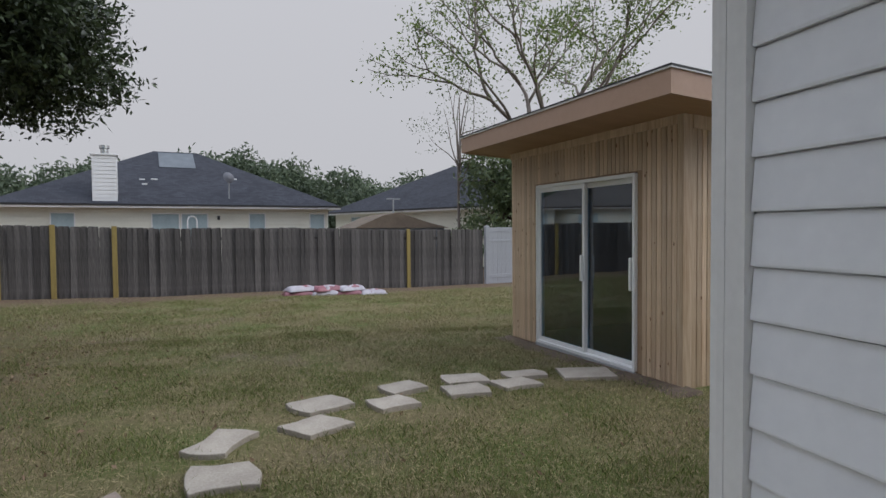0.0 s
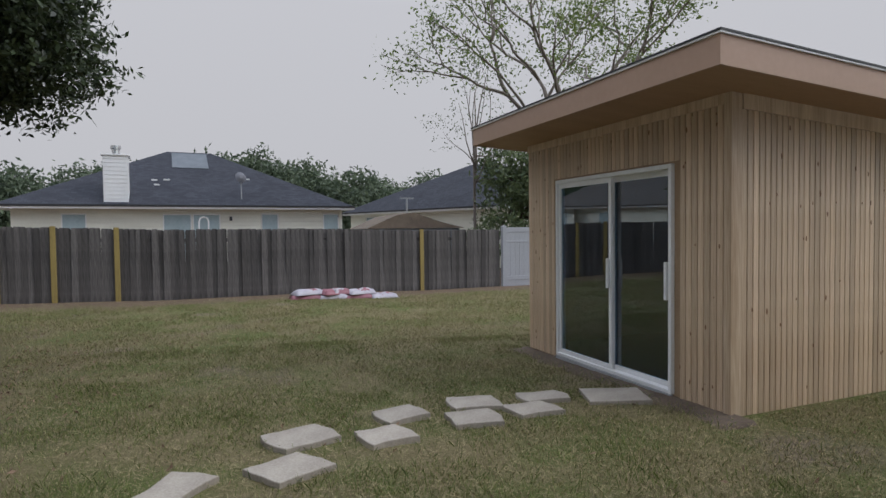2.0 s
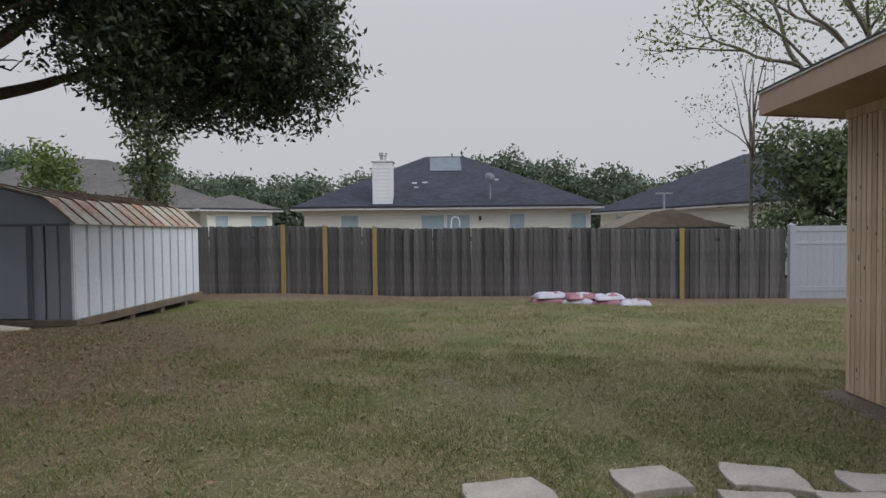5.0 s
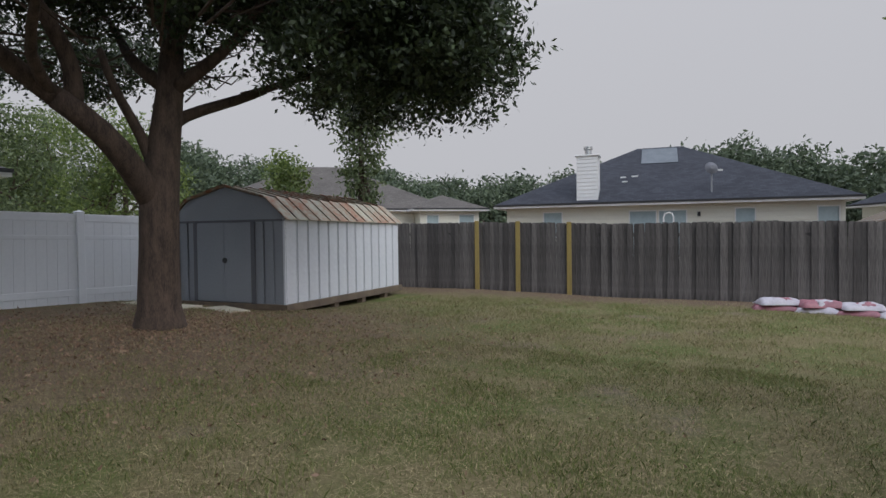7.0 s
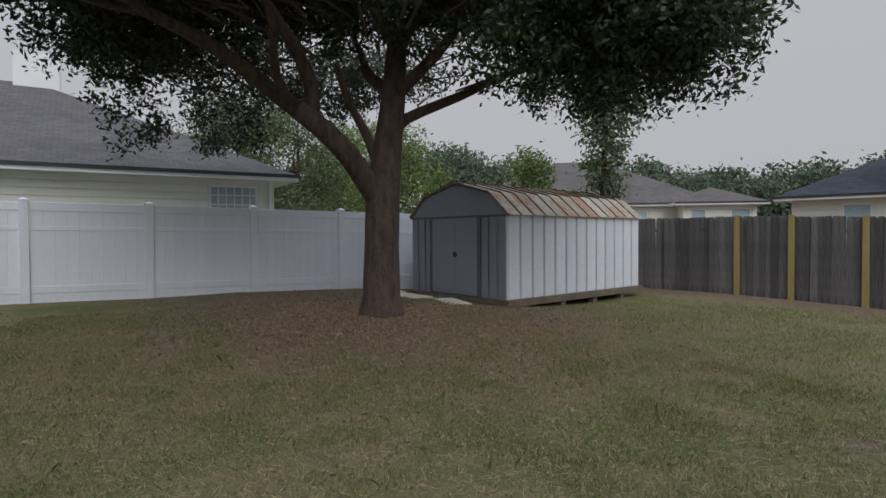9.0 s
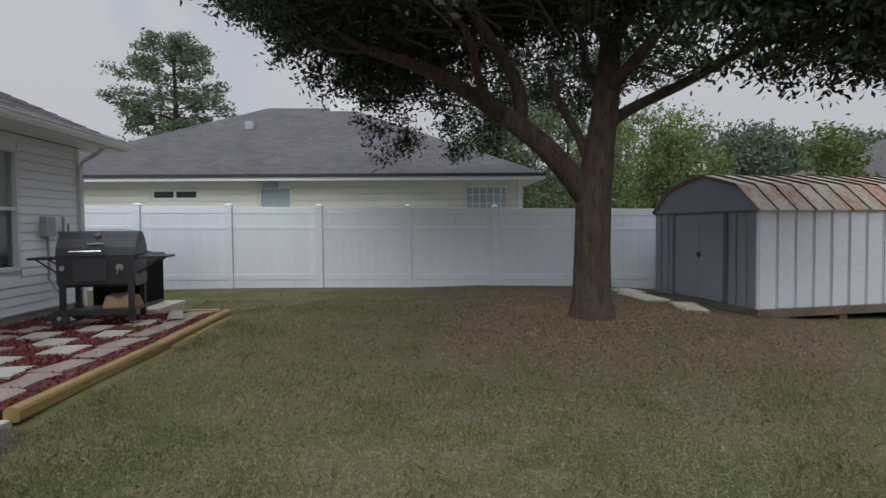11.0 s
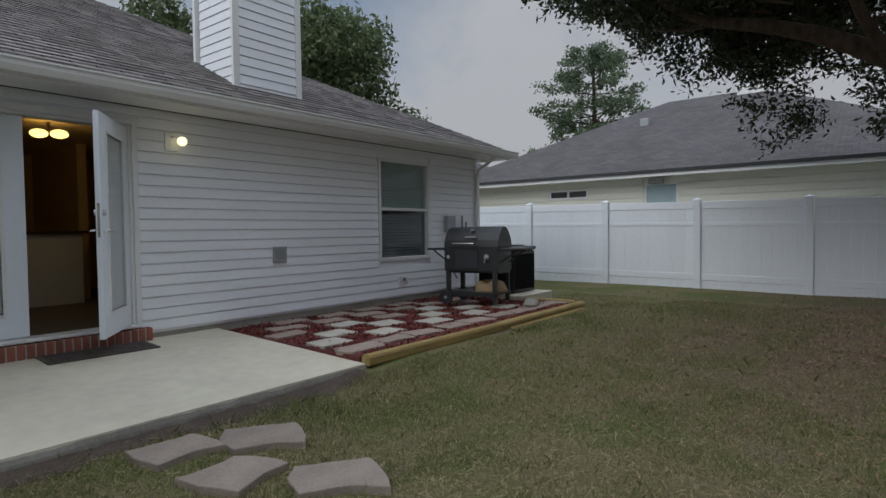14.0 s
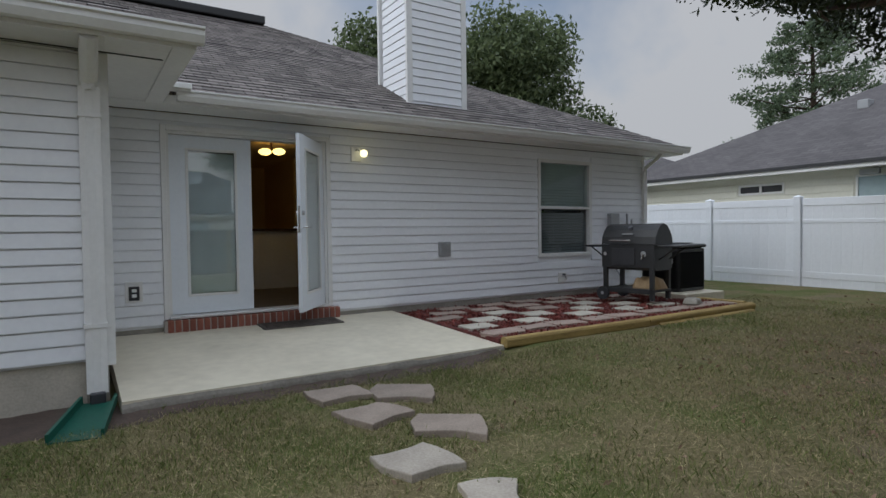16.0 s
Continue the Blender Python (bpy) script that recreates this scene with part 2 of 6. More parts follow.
M_PAVE_L = material("paver_light", (0.55, 0.51, 0.43), (0.40, 0.37, 0.31), 0.9, 5, 60, 0.4, spread=0.06)
M_PAVE_T = material("paver_tan", (0.38, 0.295, 0.245), (0.26, 0.195, 0.16), 0.9, 5, 60, 0.4, spread=0.1)
M_MULCH = island_leaf("red_mulch_chip", (0.10, 0.022, 0.018), (0.27, 0.07, 0.055), 0.85, 0.0)
M_MULCHBED = material("mulch_bed", (0.16, 0.04, 0.032), (0.07, 0.02, 0.018), 0.95, 20, 70, 1.0)
M_TIMBER = material("landscape_timber", (0.43, 0.31, 0.105), (0.24, 0.165, 0.06), 0.85, 4, 30, 0.6, stretch=(0.4, 3, 3))
M_PICKET = material("weathered_wood", (0.150, 0.138, 0.132), (0.046, 0.042, 0.041), 0.9, 3, 24, 0.7, spread=0.42, stretch=(3, 3, 0.25))
M_POST = material("yellow_post", (0.35, 0.265, 0.085), (0.24, 0.18, 0.06), 0.8, 4, 30, 0.3, stretch=(3, 3, 0.3))
M_CEDAR = material("cedar_board", (0.70, 0.555, 0.395), (0.43, 0.295, 0.18), 0.5, 1.6, 14, 0.25, spread=0.2, stretch=(7, 7, 0.3), low=0.36, high=0.66)
M_KNOT = material("wood_knot", (0.17, 0.09, 0.045), (0.25, 0.14, 0.07), 0.7, 20, 60)
M_GROOVE = material("cedar_shadow_gap", (0.36, 0.25, 0.155), None, 0.9, 5, 40)
M_FASCIA = material("tan_fascia", (0.44, 0.29, 0.205), (0.40, 0.26, 0.18), 0.55, 1.2, 20, 0.02)
M_SOFFIT_T = material("plywood_soffit", (0.40, 0.245, 0.15), (0.33, 0.20, 0.12), 0.65, 1.2, 20, 0.05, stretch=(0.4, 3, 1))
M_BLACK = material("black_metal", (0.018, 0.019, 0.021), (0.03, 0.03, 0.032), 0.45, 6, 60, 0.05)
M_DARK = material("dark_plastic", (0.025, 0.026, 0.03), (0.04, 0.04, 0.045), 0.55, 6, 60)
M_DRIP = material("drip_edge", (0.03, 0.03, 0.032), None, 0.6, 3, 40)
M_CHROME = material("steel", (0.65, 0.65, 0.66), (0.5, 0.5, 0.5), 0.25, 6, 40, metal=1.0)
M_SHEDG = material("shed_grey_metal", (0.27, 0.29, 0.32), (0.23, 0.25, 0.28), 0.5, 1.0, 30, 0.03)
M_SHEDT = material("shed_dark_trim", (0.12, 0.125, 0.14), (0.10, 0.10, 0.12), 0.5, 2, 30)
M_SHEDW = material("shed_white_metal", (0.74, 0.76, 0.80), (0.62, 0.64, 0.68), 0.45, 0.8, 20, 0.03, spread=0.04)
M_RUST = material("rusty_roof_metal", (0.36, 0.335, 0.26), (0.30, 0.12, 0.06), 0.75, 1.3, 12, 0.15, low=0.45, high=0.62, spread=0.12)
M_WOODF = material("shed_skid_wood", (0.20, 0.155, 0.11), (0.11, 0.085, 0.065), 0.9, 4, 40, 0.4)
M_BARK = material("oak_bark", (0.115, 0.08, 0.06), (0.035, 0.025, 0.02), 0.95, 7, 40, 1.0, stretch=(2, 2, 0.5))
M_BARK_L = material("pale_bark", (0.26, 0.22, 0.19), (0.14, 0.115, 0.10), 0.95, 7, 40, 0.6, stretch=(2, 2, 0.5))
M_LEAF = island_leaf("oak_leaf", (0.012, 0.020, 0.009), (0.065, 0.092, 0.036), 0.45, 0.2)
M_LEAF_Y = island_leaf("light_leaf", (0.07, 0.11, 0.03), (0.22, 0.28, 0.08), 0.55, 0.4)
M_LEAF_F = island_leaf("far_leaf", (0.06, 0.088, 0.04), (0.18, 0.225, 0.10), 0.65, 0.35)
M_LEAF_W = island_leaf("wood_leaf", (0.055, 0.08, 0.05), (0.15, 0.19, 0.11), 0.65, 0.3)
M_LEAF_P = island_leaf("pine_needle", (0.07, 0.105, 0.065), (0.19, 0.25, 0.14), 0.6, 0.35)
M_GLASS = glass("window_glass")
M_GLASS_D = glass("tinted_glass", (0.55, 0.70, 0.82), base=0.2)
M_GLASS_M = glass("coated_door_glass", (0.95, 0.98, 0.98), base=0.2)
M_SCREEN = glass("screened_glass", (0.72, 0.75, 0.76))
M_BLIND = material("window_blind", (0.84, 0.90, 0.89), (0.80, 0.86, 0.85), 0.7, 3, 30)
M_BLIND_D = material("window_blind_grey", (0.66, 0.69, 0.69), (0.56, 0.59, 0.60), 0.7, 3, 30)
M_ROOM = material("room_paint", (0.66, 0.47, 0.22), (0.58, 0.41, 0.19), 0.8, 2, 20)
M_FLOORIN = material("room_floor", (0.15, 0.125, 0.10), (0.10, 0.085, 0.07), 0.5, 4, 30)
M_WOODDK = material("dark_wood", (0.06, 0.022, 0.012), (0.035, 0.014, 0.01), 0.4, 4, 30)
M_GREEN = material("green_plastic", (0.008, 0.105, 0.07), (0.006, 0.07, 0.048), 0.5, 5, 40)
M_BAGW = material("bag_white", (0.50, 0.48, 0.51), (0.36, 0.33, 0.38), 0.5, 6, 30, 0.3)
M_BAGR = material("bag_red", (0.36, 0.14, 0.17), (0.20, 0.08, 0.10), 0.5, 6, 30, 0.2)
M_MAT = material("door_mat", (0.12, 0.10, 0.085), (0.05, 0.043, 0.037), 0.95, 15, 90, 0.8)
M_GREY = material("grey_box", (0.36, 0.37, 0.38), (0.31, 0.32, 0.33), 0.6, 4, 40)
M_PALEWIN = material("pale_window", (0.42, 0.52, 0.55), (0.34, 0.43, 0.46), 0.15, 1, 10)
M_WETDIRT = material("bare_earth", (0.10, 0.07, 0.055), (0.055, 0.04, 0.032), 0.95, 6, 50, 0.8)
M_STUDIOSOIL = material("dry_earth", (0.15, 0.11, 0.08), (0.075, 0.055, 0.04), 0.95, 6, 50, 0.9)
M_LAMP_ON = glow("lamp_bulb", (1.0, 0.86, 0.45), 2.2)
M_LAMP_IN = glow("ceiling_lamp_glow", (1.0, 0.74, 0.22), 2.6)


# ---------------------------------------------------------------- building helpers
def thing(name, label, category, m=None, group="", kind=""):
    """A top-level Empty at the thing's base."""
    ob = new(name)
    ob.empty_display_size = 0.2
    if m is not None:
        ob.matrix_world = m
    return tagged(ob, label, category, group, kind)


def finish(bm, name):
    me = bpy.data.meshes.new(name)
    bm.to_mesh(me)
    bm.free()
    return me


def part(name, bm, mat, parent=None, label="", m=None, smooth=False):
    """Links a bmesh (or a mesh) as ONE mesh object under a thing or a part."""
    me = bm if isinstance(bm, bpy.types.Mesh) else finish(bm, name)
    if not me.materials:
        me.materials.append(mat)
    if smooth:
        for f in me.polygons:
            f.use_smooth = True
    ob = new(name, me)
    if m is not None:
        ob.matrix_basis = m
    if parent is not None:
        ob.parent = parent
    return tagged(ob, label)


def box(x0, x1, y0, y1, z0, z1, bevel=0.0, bm=None):
    own = bm is None
    bm = bm or bmesh.new()
    m = Matrix.Translation(((x0 + x1) / 2, (y0 + y1) / 2, (z0 + z1) / 2)) @ Matrix.Diagonal((abs(x1 - x0), abs(y1 - y0), abs(z1 - z0), 1))
    r = bmesh.ops.create_cube(bm, size=1, matrix=m)
    if bevel and own:
        bmesh.ops.bevel(bm, geom=bm.edges[:], offset=bevel, segments=2, affect="EDGES", profile=0.5)
    return bm


def tube(points, radii, sides=10, bm=None, caps=True):
    """A round limb along points."""
    bm = bm or bmesh.new()
    pts = [Vector(p) for p in points]
    if not hasattr(radii, "__len__"):
        radii = [radii] * len(pts)
    rings = []
    side = None
    for i, p in enumerate(pts):
        d = (pts[min(i + 1, len(pts) - 1)] - pts[max(i - 1, 0)]).normalized()
        if side is None:
            side = d.orthogonal().normalized()
        side = (side - d * side.dot(d)).normalized()
        up = d.cross(side)
        rings.append([bm.verts.new(p + radii[i] * (side * math.cos(a) + up * math.sin(a))) for a in [2 * math.pi * k / sides for k in range(sides)]])
    for a, b in zip(rings, rings[1:]):
        for k in range(sides):
            bm.faces.new((a[k], a[(k + 1) % sides], b[(k + 1) % sides], b[k]))
    if caps:
        bm.faces.new(rings[0][::-1])
        bm.faces.new(rings[-1])
    return bm


def prism(profile, axis, a, b, bm=None):
    """A closed profile pushed along axis 'x', 'y' or 'z' from a to b. Profile points give the other two coordinates in order."""
    bm = bm or bmesh.new()

    def at(p, t):
        return {"x": (t, p[0], p[1]), "y": (p[0], t, p[1]), "z": (p[0], p[1], t)}[axis]
    v0 = [bm.verts.new(at(p, a)) for p in profile]
    v1 = [bm.verts.new(at(p, b)) for p in profile]
    k = len(profile)
    for i in range(k):
        bm.faces.new((v0[i], v0[(i + 1) % k], v1[(i + 1) % k], v1[i]))
    bm.faces.new(v0[::-1])
    bm.faces.new(v1)
    bmesh.ops.recalc_face_normals(bm, faces=bm.faces[:])
    return bm


def mesh_np(name, verts, faces, mat, n):
    """A mesh out of arrays: faces of n corners each."""
    me = bpy.data.meshes.new(name)
    v, f = np.asarray(verts, np.float32), np.asarray(faces, np.int32)
    me.vertices.add(len(v))
    me.vertices.foreach_set("co", v.ravel())
    me.loops.add(f.size)
    me.loops.foreach_set("vertex_index", f.ravel())
    me.polygons.add(len(f))
    me.polygons.foreach_set("loop_start", np.arange(len(f), dtype=np.int32) * n)
    me.materials.append(mat)
    me.update(calc_edges=True)
    return me


RNG = np.random.default_rng(7)


def leaf_mesh(name, centres, size, mat, flat=0.0, jitter=0.4):
    """Small folded leaves at the given places, each turned at random."""
    c = np.asarray(centres)
    n = len(c)
    a = RNG.normal(size=(n, 3))
    a[:, 2] -= 0.25
    a /= np.linalg.norm(a, axis=1)[:, None]
    b = np.cross(a, RNG.normal(size=(n, 3)))
    b /= np.linalg.norm(b, axis=1)[:, None] + 1e-9
    s = size * (1 + jitter * RNG.uniform(-1, 1, n))[:, None]
    v = np.stack([c - a * s, c + b * s * 0.42, c + a * s, c - b * s * 0.42], 1).reshape(-1, 3)
    f = np.arange(4 * n).reshape(n, 4)
    return mesh_np(name, v, f, mat, 4)


def lawn_height(x, y):
    """Height of the lawn: it falls gently to the north and east and rises round the oak."""
    z = -0.14 - 0.018 * np.maximum(0, np.minimum(y, 30) - 2.4) - 0.025 * np.maximum(0, np.minimum(x, 5) - 2)
    z = z + 0.08 * np.clip((-x - 0.2) / 1.0, 0, 1) * np.clip((6 - y) / 3, 0, 1)
    z = z + 0.13 * np.clip((-x - 1.5) / 3, 0, 1) * np.interp(y, (3, 6.5, 9, 11, 13, 17), (0, 1.4, 1.3, 0.6, 0.5, 0.75))
    z = z + 0.08 * np.clip((-x - 6) / 2.5, 0, 1) * np.interp(y, (-2, 3, 5, 8), (0.8, 0.8, 0.3, 0.2))
    z = z + 0.03 * np.exp(-((x + 4.5) ** 2 + (y - 7.5) ** 2) / 2)
    z = z - 0.08 * np.exp(-((x + 6.0) ** 2 + (y - 12.4) ** 2) / 5)
    return z


def siding(parent, m, length, z0, z1, openings=(), step=0.118, mat=None, proud=0.022, gap=0.0095, name="siding_board"):
    """Lapped boards on a wall that runs along +x from 0 to length and faces +y. openings: (x0, x1, z0, z1)."""
    z = z0
    while z < z1 - 0.02:
        top = min(z + step, z1)
        cuts = sorted((a, b) for a, b, c, d in openings if c < top - 0.02 and d > z + 0.02)
        x = 0.0
        for a, b in cuts + [(length, length)]:
            if a - x > 0.02:
                bm = prism([(0.0, z + gap), (proud, z + gap), (proud + 0.001, z + gap + 0.006), (proud - 0.009, top), (0.0, top)], "x", x, a)
                part(name, bm, mat or M_SIDING, parent, m=m)
            x = max(x, b)
        z = top


def wall_mesh(length, z0, z1, thick, openings=()):
    """A wall along +x with its face at y = 0, and holes through it, as one closed shell."""
    bm = bmesh.new()
    xs = sorted({0.0, length, *[v for o in openings for v in o[:2]]})
    zs = sorted({z0, z1, *[v for o in openings for v in o[2:] if z0 < v < z1]})
    solid = lambda i, k: 0 <= i < len(xs) - 1 and 0 <= k < len(zs) - 1 and not any(o[0] < (xs[i] + xs[i + 1]) / 2 < o[1] and o[2] < (zs[k] + zs[k + 1]) / 2 < o[3] for o in openings)
    made = {}

    def at(i, k, y):
        if (i, k, y) not in made:
            made[i, k, y] = bm.verts.new((xs[i], y, zs[k]))
        return made[i, k, y]
    for i in range(len(xs) - 1):
        for k in range(len(zs) - 1):
            if not solid(i, k):
                continue
            bm.faces.new((at(i, k, 0.0), at(i, k + 1, 0.0), at(i + 1, k + 1, 0.0), at(i + 1, k, 0.0)))
            bm.faces.new((at(i, k, -thick), at(i + 1, k, -thick), at(i + 1, k + 1, -thick), at(i, k + 1, -thick)))
            for di, dk, a, b in ((-1, 0, (i, k), (i, k + 1)), (1, 0, (i + 1, k + 1), (i + 1, k)), (0, -1, (i + 1, k), (i, k)), (0, 1, (i, k + 1), (i + 1, k + 1))):
                if not solid(i + di, k + dk):
                    bm.faces.new((at(*a, 0.0), at(*a, -thick), at(*b, -thick), at(*b, 0.0)))
    bmesh.ops.recalc_face_normals(bm, faces=bm.faces[:])
    return bm


def slope_uv(me):
    """Lays each sloping face out in metres: along the eave, and up the slope."""
    uv = me.uv_layers.new(name="UVMap")
    for f in me.polygons:
        n = Vector(f.normal)
        u = Vector((0, 0, 1)).cross(n)
        u = u.normalized() if u.length > 1e-4 else Vector((1, 0, 0))
        v = n.cross(u)
        for i in f.loop_indices:
            p = me.vertices[me.loops[i].vertex_index].co
            uv.data[i].uv = (p.dot(u), p.dot(v))


def hip_roof(x0, x1, y0, y1, z, pitch, mat, thick=0.05, step=0.0):
    """A hipped roof over a rectangle; its underside lies flat. step: real steps at the courses."""
    bm = bmesh.new()
    w, d = x1 - x0, y1 - y0
    h = min(w, d) / 2
    n = max(1, int(h / step)) if step else 1
    prev = None
    for i in range(n):
        a, b = h * i / n, h * (i + 1) / n
        lift = 0.012 if step else 0.0
        lo = [(x0 + a, y0 + a), (x1 - a, y0 + a), (x1 - a, y1 - a), (x0 + a, y1 - a)]
        hi = [(x0 + b, y0 + b), (x1 - b, y0 + b), (x1 - b, y1 - b), (x0 + b, y1 - b)]
        v0 = [bm.verts.new((*p, z + pitch * a + lift)) for p in lo]
        v1 = [bm.verts.new((*p, z + pitch * b)) for p in hi]
        if prev:
            for k in range(4):
                bm.faces.new((prev[k], prev[(k + 1) % 4], v0[(k + 1) % 4], v0[k]))
        else:
            vb = [bm.verts.new((*p, z - thick)) for p in lo]
            for k in range(4):
                bm.faces.new((vb[k], vb[(k + 1) % 4], v0[(k + 1) % 4], v0[k]))
            bm.faces.new(vb[::-1])
        for k in range(4):
            bm.faces.new((v0[k], v0[(k + 1) % 4], v1[(k + 1) % 4], v1[k]))
        prev = v1
    bmesh.ops.remove_doubles(bm, verts=bm.verts[:], dist=0.0005)
    bmesh.ops.dissolve_degenerate(bm, edges=bm.edges[:], dist=0.0005)
    bmesh.ops.recalc_face_normals(bm, faces=bm.faces[:])
    me = finish(bm, "roof")
    slope_uv(me)
    me.materials.append(mat)
    return me


# ---------------------------------------------------------------- ground
def axis_steps(lo, hi, fine, far):
    out = list(np.arange(lo, hi + 1e-6, fine))
    d, x = fine, hi
    while x < far:
        d *= 1.5
        x += d
        out.append(x)
    d, x = fine, lo
    while x > -far:
        d *= 1.5
        x -= d
        out.insert(0, x)
    return np.array(out)


gx, gy = axis_steps(-12, 10, 0.25, 2500), axis_steps(-1, 22, 0.25, 2500)
X, Y = np.meshgrid(gx, gy, indexing="ij")
Z = lawn_height(X, Y)
near = (np.abs(X) < 14) & (Y > -2) & (Y < 24)
Z = Z + np.where(near, 0.004 * np.sin(X * 2.1 + Y) * np.sin(Y * 1.7 - X * 0.6), 0)
Z = np.where((Y < 1.0) & (X > -7), np.minimum(Z, -0.14), Z)
idx = np.arange(X.size).reshape(X.shape)
quads = np.stack([idx[:-1, :-1], idx[1:, :-1], idx[1:, 1:], idx[:-1, 1:]], -1).reshape(-1, 4)
ground = part("ground", mesh_np("ground", np.stack([X, Y, Z], -1).reshape(-1, 3), quads, M_LAWN, 4), M_LAWN, smooth=True)
tagged(ground, "thin lawn of straw, green patches and bare earth", "lawn", kind="structure")


def up(x, y):
    return float(lawn_height(x, y))


# ---------------------------------------------------------------- the house
DX0, DX1, DZ0, DZ1 = 0.05, 1.895, 0.20, 2.27
WX0, WX1, WZ0, WZ1 = -4.70, -3.57, 0.73, 2.23
HX0, HX1, WY, WALLTOP = -6.13, 2.548, 1.985, 2.46
wall_n = thing("wall_north", "white vinyl lap-sided house wall with a window and double door", "wall", kind="structure")
ops = [(DX0 - HX0, DX1 - HX0, DZ0, DZ1), (WX0 - HX0, WX1 - HX0, WZ0, WZ1)]
part("wall_core", wall_mesh(HX1 - HX0, 0.10, WALLTOP, 0.16, ops), M_SIDING, wall_n, m=pose(HX0, 0, 0))
trims = [(DX0 - 0.06 - HX0, DX1 + 0.06 - HX0, 0.0, DZ1 + 0.07), (WX0 - 0.05 - HX0, WX1 + 0.05 - HX0, WZ0 - 0.05, WZ1 + 0.05)]
siding(wall_n, pose(HX0, 0.001, 0), HX1 - HX0, 0.12, WALLTOP, trims)
part("foundation", box(HX0 + 0.03, HX1, -0.15, -0.006, -0.3, 0.118), M_FOUND, wall_n, "grey concrete foundation strip")
part("corner_post", box(HX0 - 0.012, HX0 + 0.07, -0.1, 0.024, 0.11, WALLTOP), M_WHITE, wall_n)

wall_w = thing("wall_west", "white vinyl lap-sided end wall of the house", "wall", kind="structure")
part("wall_core", box(HX0, HX0 + 0.16, -10.8, -0.162, 0.10, WALLTOP), M_SIDING, wall_w)
part("foundation", box(HX0 + 0.03, HX0 + 0.16, -10.8, -0.162, -0.3, 0.098), M_FOUND, wall_w)

wing_w = thing("wall_wing_west", "white vinyl siding on the side of the house wing", "wall", kind="structure")
part("wall_core", box(HX1 + 0.002, HX1 + 0.16, 0.0, WY, 0.18, WALLTOP), M_SIDING, wing_w)
siding(wing_w, pose(HX1 + 0.001, 0.02, 0, 0, 0, 90), WY - 0.077, 0.190, WALLTOP, proud=0.016, gap=0.0045)
part("foundation", box(HX1 + 0.015, HX1 + 0.16, 0.0, WY - 0.015, -0.3, 0.178), M_FOUND, wing_w)
part("corner_post", box(HX1 - 0.030, HX1 + 0.0, WY - 0.055, WY + 0.002, 0.14, WALLTOP), M_WHITE, wing_w, "white corner board")
wing_n = thing("wall_wing_north", "white vinyl siding on the front of the house wing", "wall", kind="structure")
part("wall_core", box(HX1 + 0.162, 13.5, WY - 0.16, WY, 0.18, WALLTOP), M_SIDING, wing_n)
siding(wing_n, pose(HX1 + 0.07, WY + 0.001, 0), 10.8, 0.190, WALLTOP)
part("foundation", box(HX1 + 0.162, 13.5, WY - 0.16, WY - 0.015, -0.4, 0.178), M_PAVE_L, wing_n, "pale concrete foundation strip")
part("corner_post", box(HX1 - 0.030, HX1 + 0.07, WY + 0.004, WY + 0.026, 0.14, WALLTOP), M_WHITE, wing_n, "white corner board")
wall_b = thing("wall_back", "plain walls that close the far sides of the house", "wall", kind="structure")
part("wall_core", box(HX0 + 0.16, 13.5, -11.0, -10.8, -0.3, WALLTOP), M_SIDING, wall_b)
part("wall_core", box(13.5, 13.7, -11.0, WY, -0.4, WALLTOP), M_SIDING, wall_b)

EAVE = 2.60
roof = thing("house_roof", "grey-brown asphalt shingle hip roof with white gutters", "roof", kind="structure")
part("shingles", hip_roof(-6.62, 13.9, -11.4, 0.50, EAVE, 0.5, M_ROOF, step=0.13), M_ROOF, roof)
part("wing_shingles", hip_roof(1.98, 14.0, -11.3, 2.46, EAVE, 0.5, M_ROOF, step=0.13), M_ROOF, roof)
part("soffit", box(-6.6, HX1, 0.0, 0.47, 2.465, 2.485), M_SOFFIT, roof)
part("soffit", box(-6.6, HX0, -11.3, -0.002, 2.465, 2.485), M_SOFFIT, roof)
part("soffit", box(1.995, HX1, 0.475, 2.45, 2.466, 2.486), M_SOFFIT, roof, "white vented soffit of the wing")
part("soffit", box(HX1 + 0.002, 13.9, WY + 0.002, 2.45, 2.466, 2.486), M_SOFFIT, roof)
part("fascia", box(-6.6, 1.975, 0.472, 0.492, 2.46, 2.56), M_WHITE, roof)
part("fascia", box(-6.62, -6.602, -11.3, 0.49, 2.46, 2.56), M_WHITE, roof)
part("fascia", box(1.972, 1.992, 0.494, 2.46, 2.455, 2.56), M_WHITE, roof)
part("soffit_trim", box(1.994, 2.13, 0.50, 2.44, 2.452, 2.464), M_WHITE, roof)
part("vent_strip", box(2.15, 13.9, WY + 0.05, WY + 0.062, 2.459, 2.466), M_DRIP, roof, "dark soffit vent line")
part("vent_strip", box(-6.5, HX1 - 0.03, 0.035, 0.047, 2.458, 2.465), M_DRIP, roof, "dark soffit vent line")
part("fascia", box(1.995, 13.9, 2.44, 2.46, 2.455, 2.56), M_WHITE, roof)
GUT = [(0.0, 0.0), (0.075, 0.0), (0.10, 0.05), (0.10, 0.085), (0.118, 0.095), (0.118, 0.11), (0.105, 0.11), (0.09, 0.095), (0.09, 0.055), (0.065, 0.012), (0.012, 0.012), (0.012, 0.11), (0.0, 0.11)]
part("gutter", prism([(0.494 + a, 2.485 + b) for a, b in GUT], "x", -6.70, 1.84), M_WHITE, roof, "white aluminium gutter")
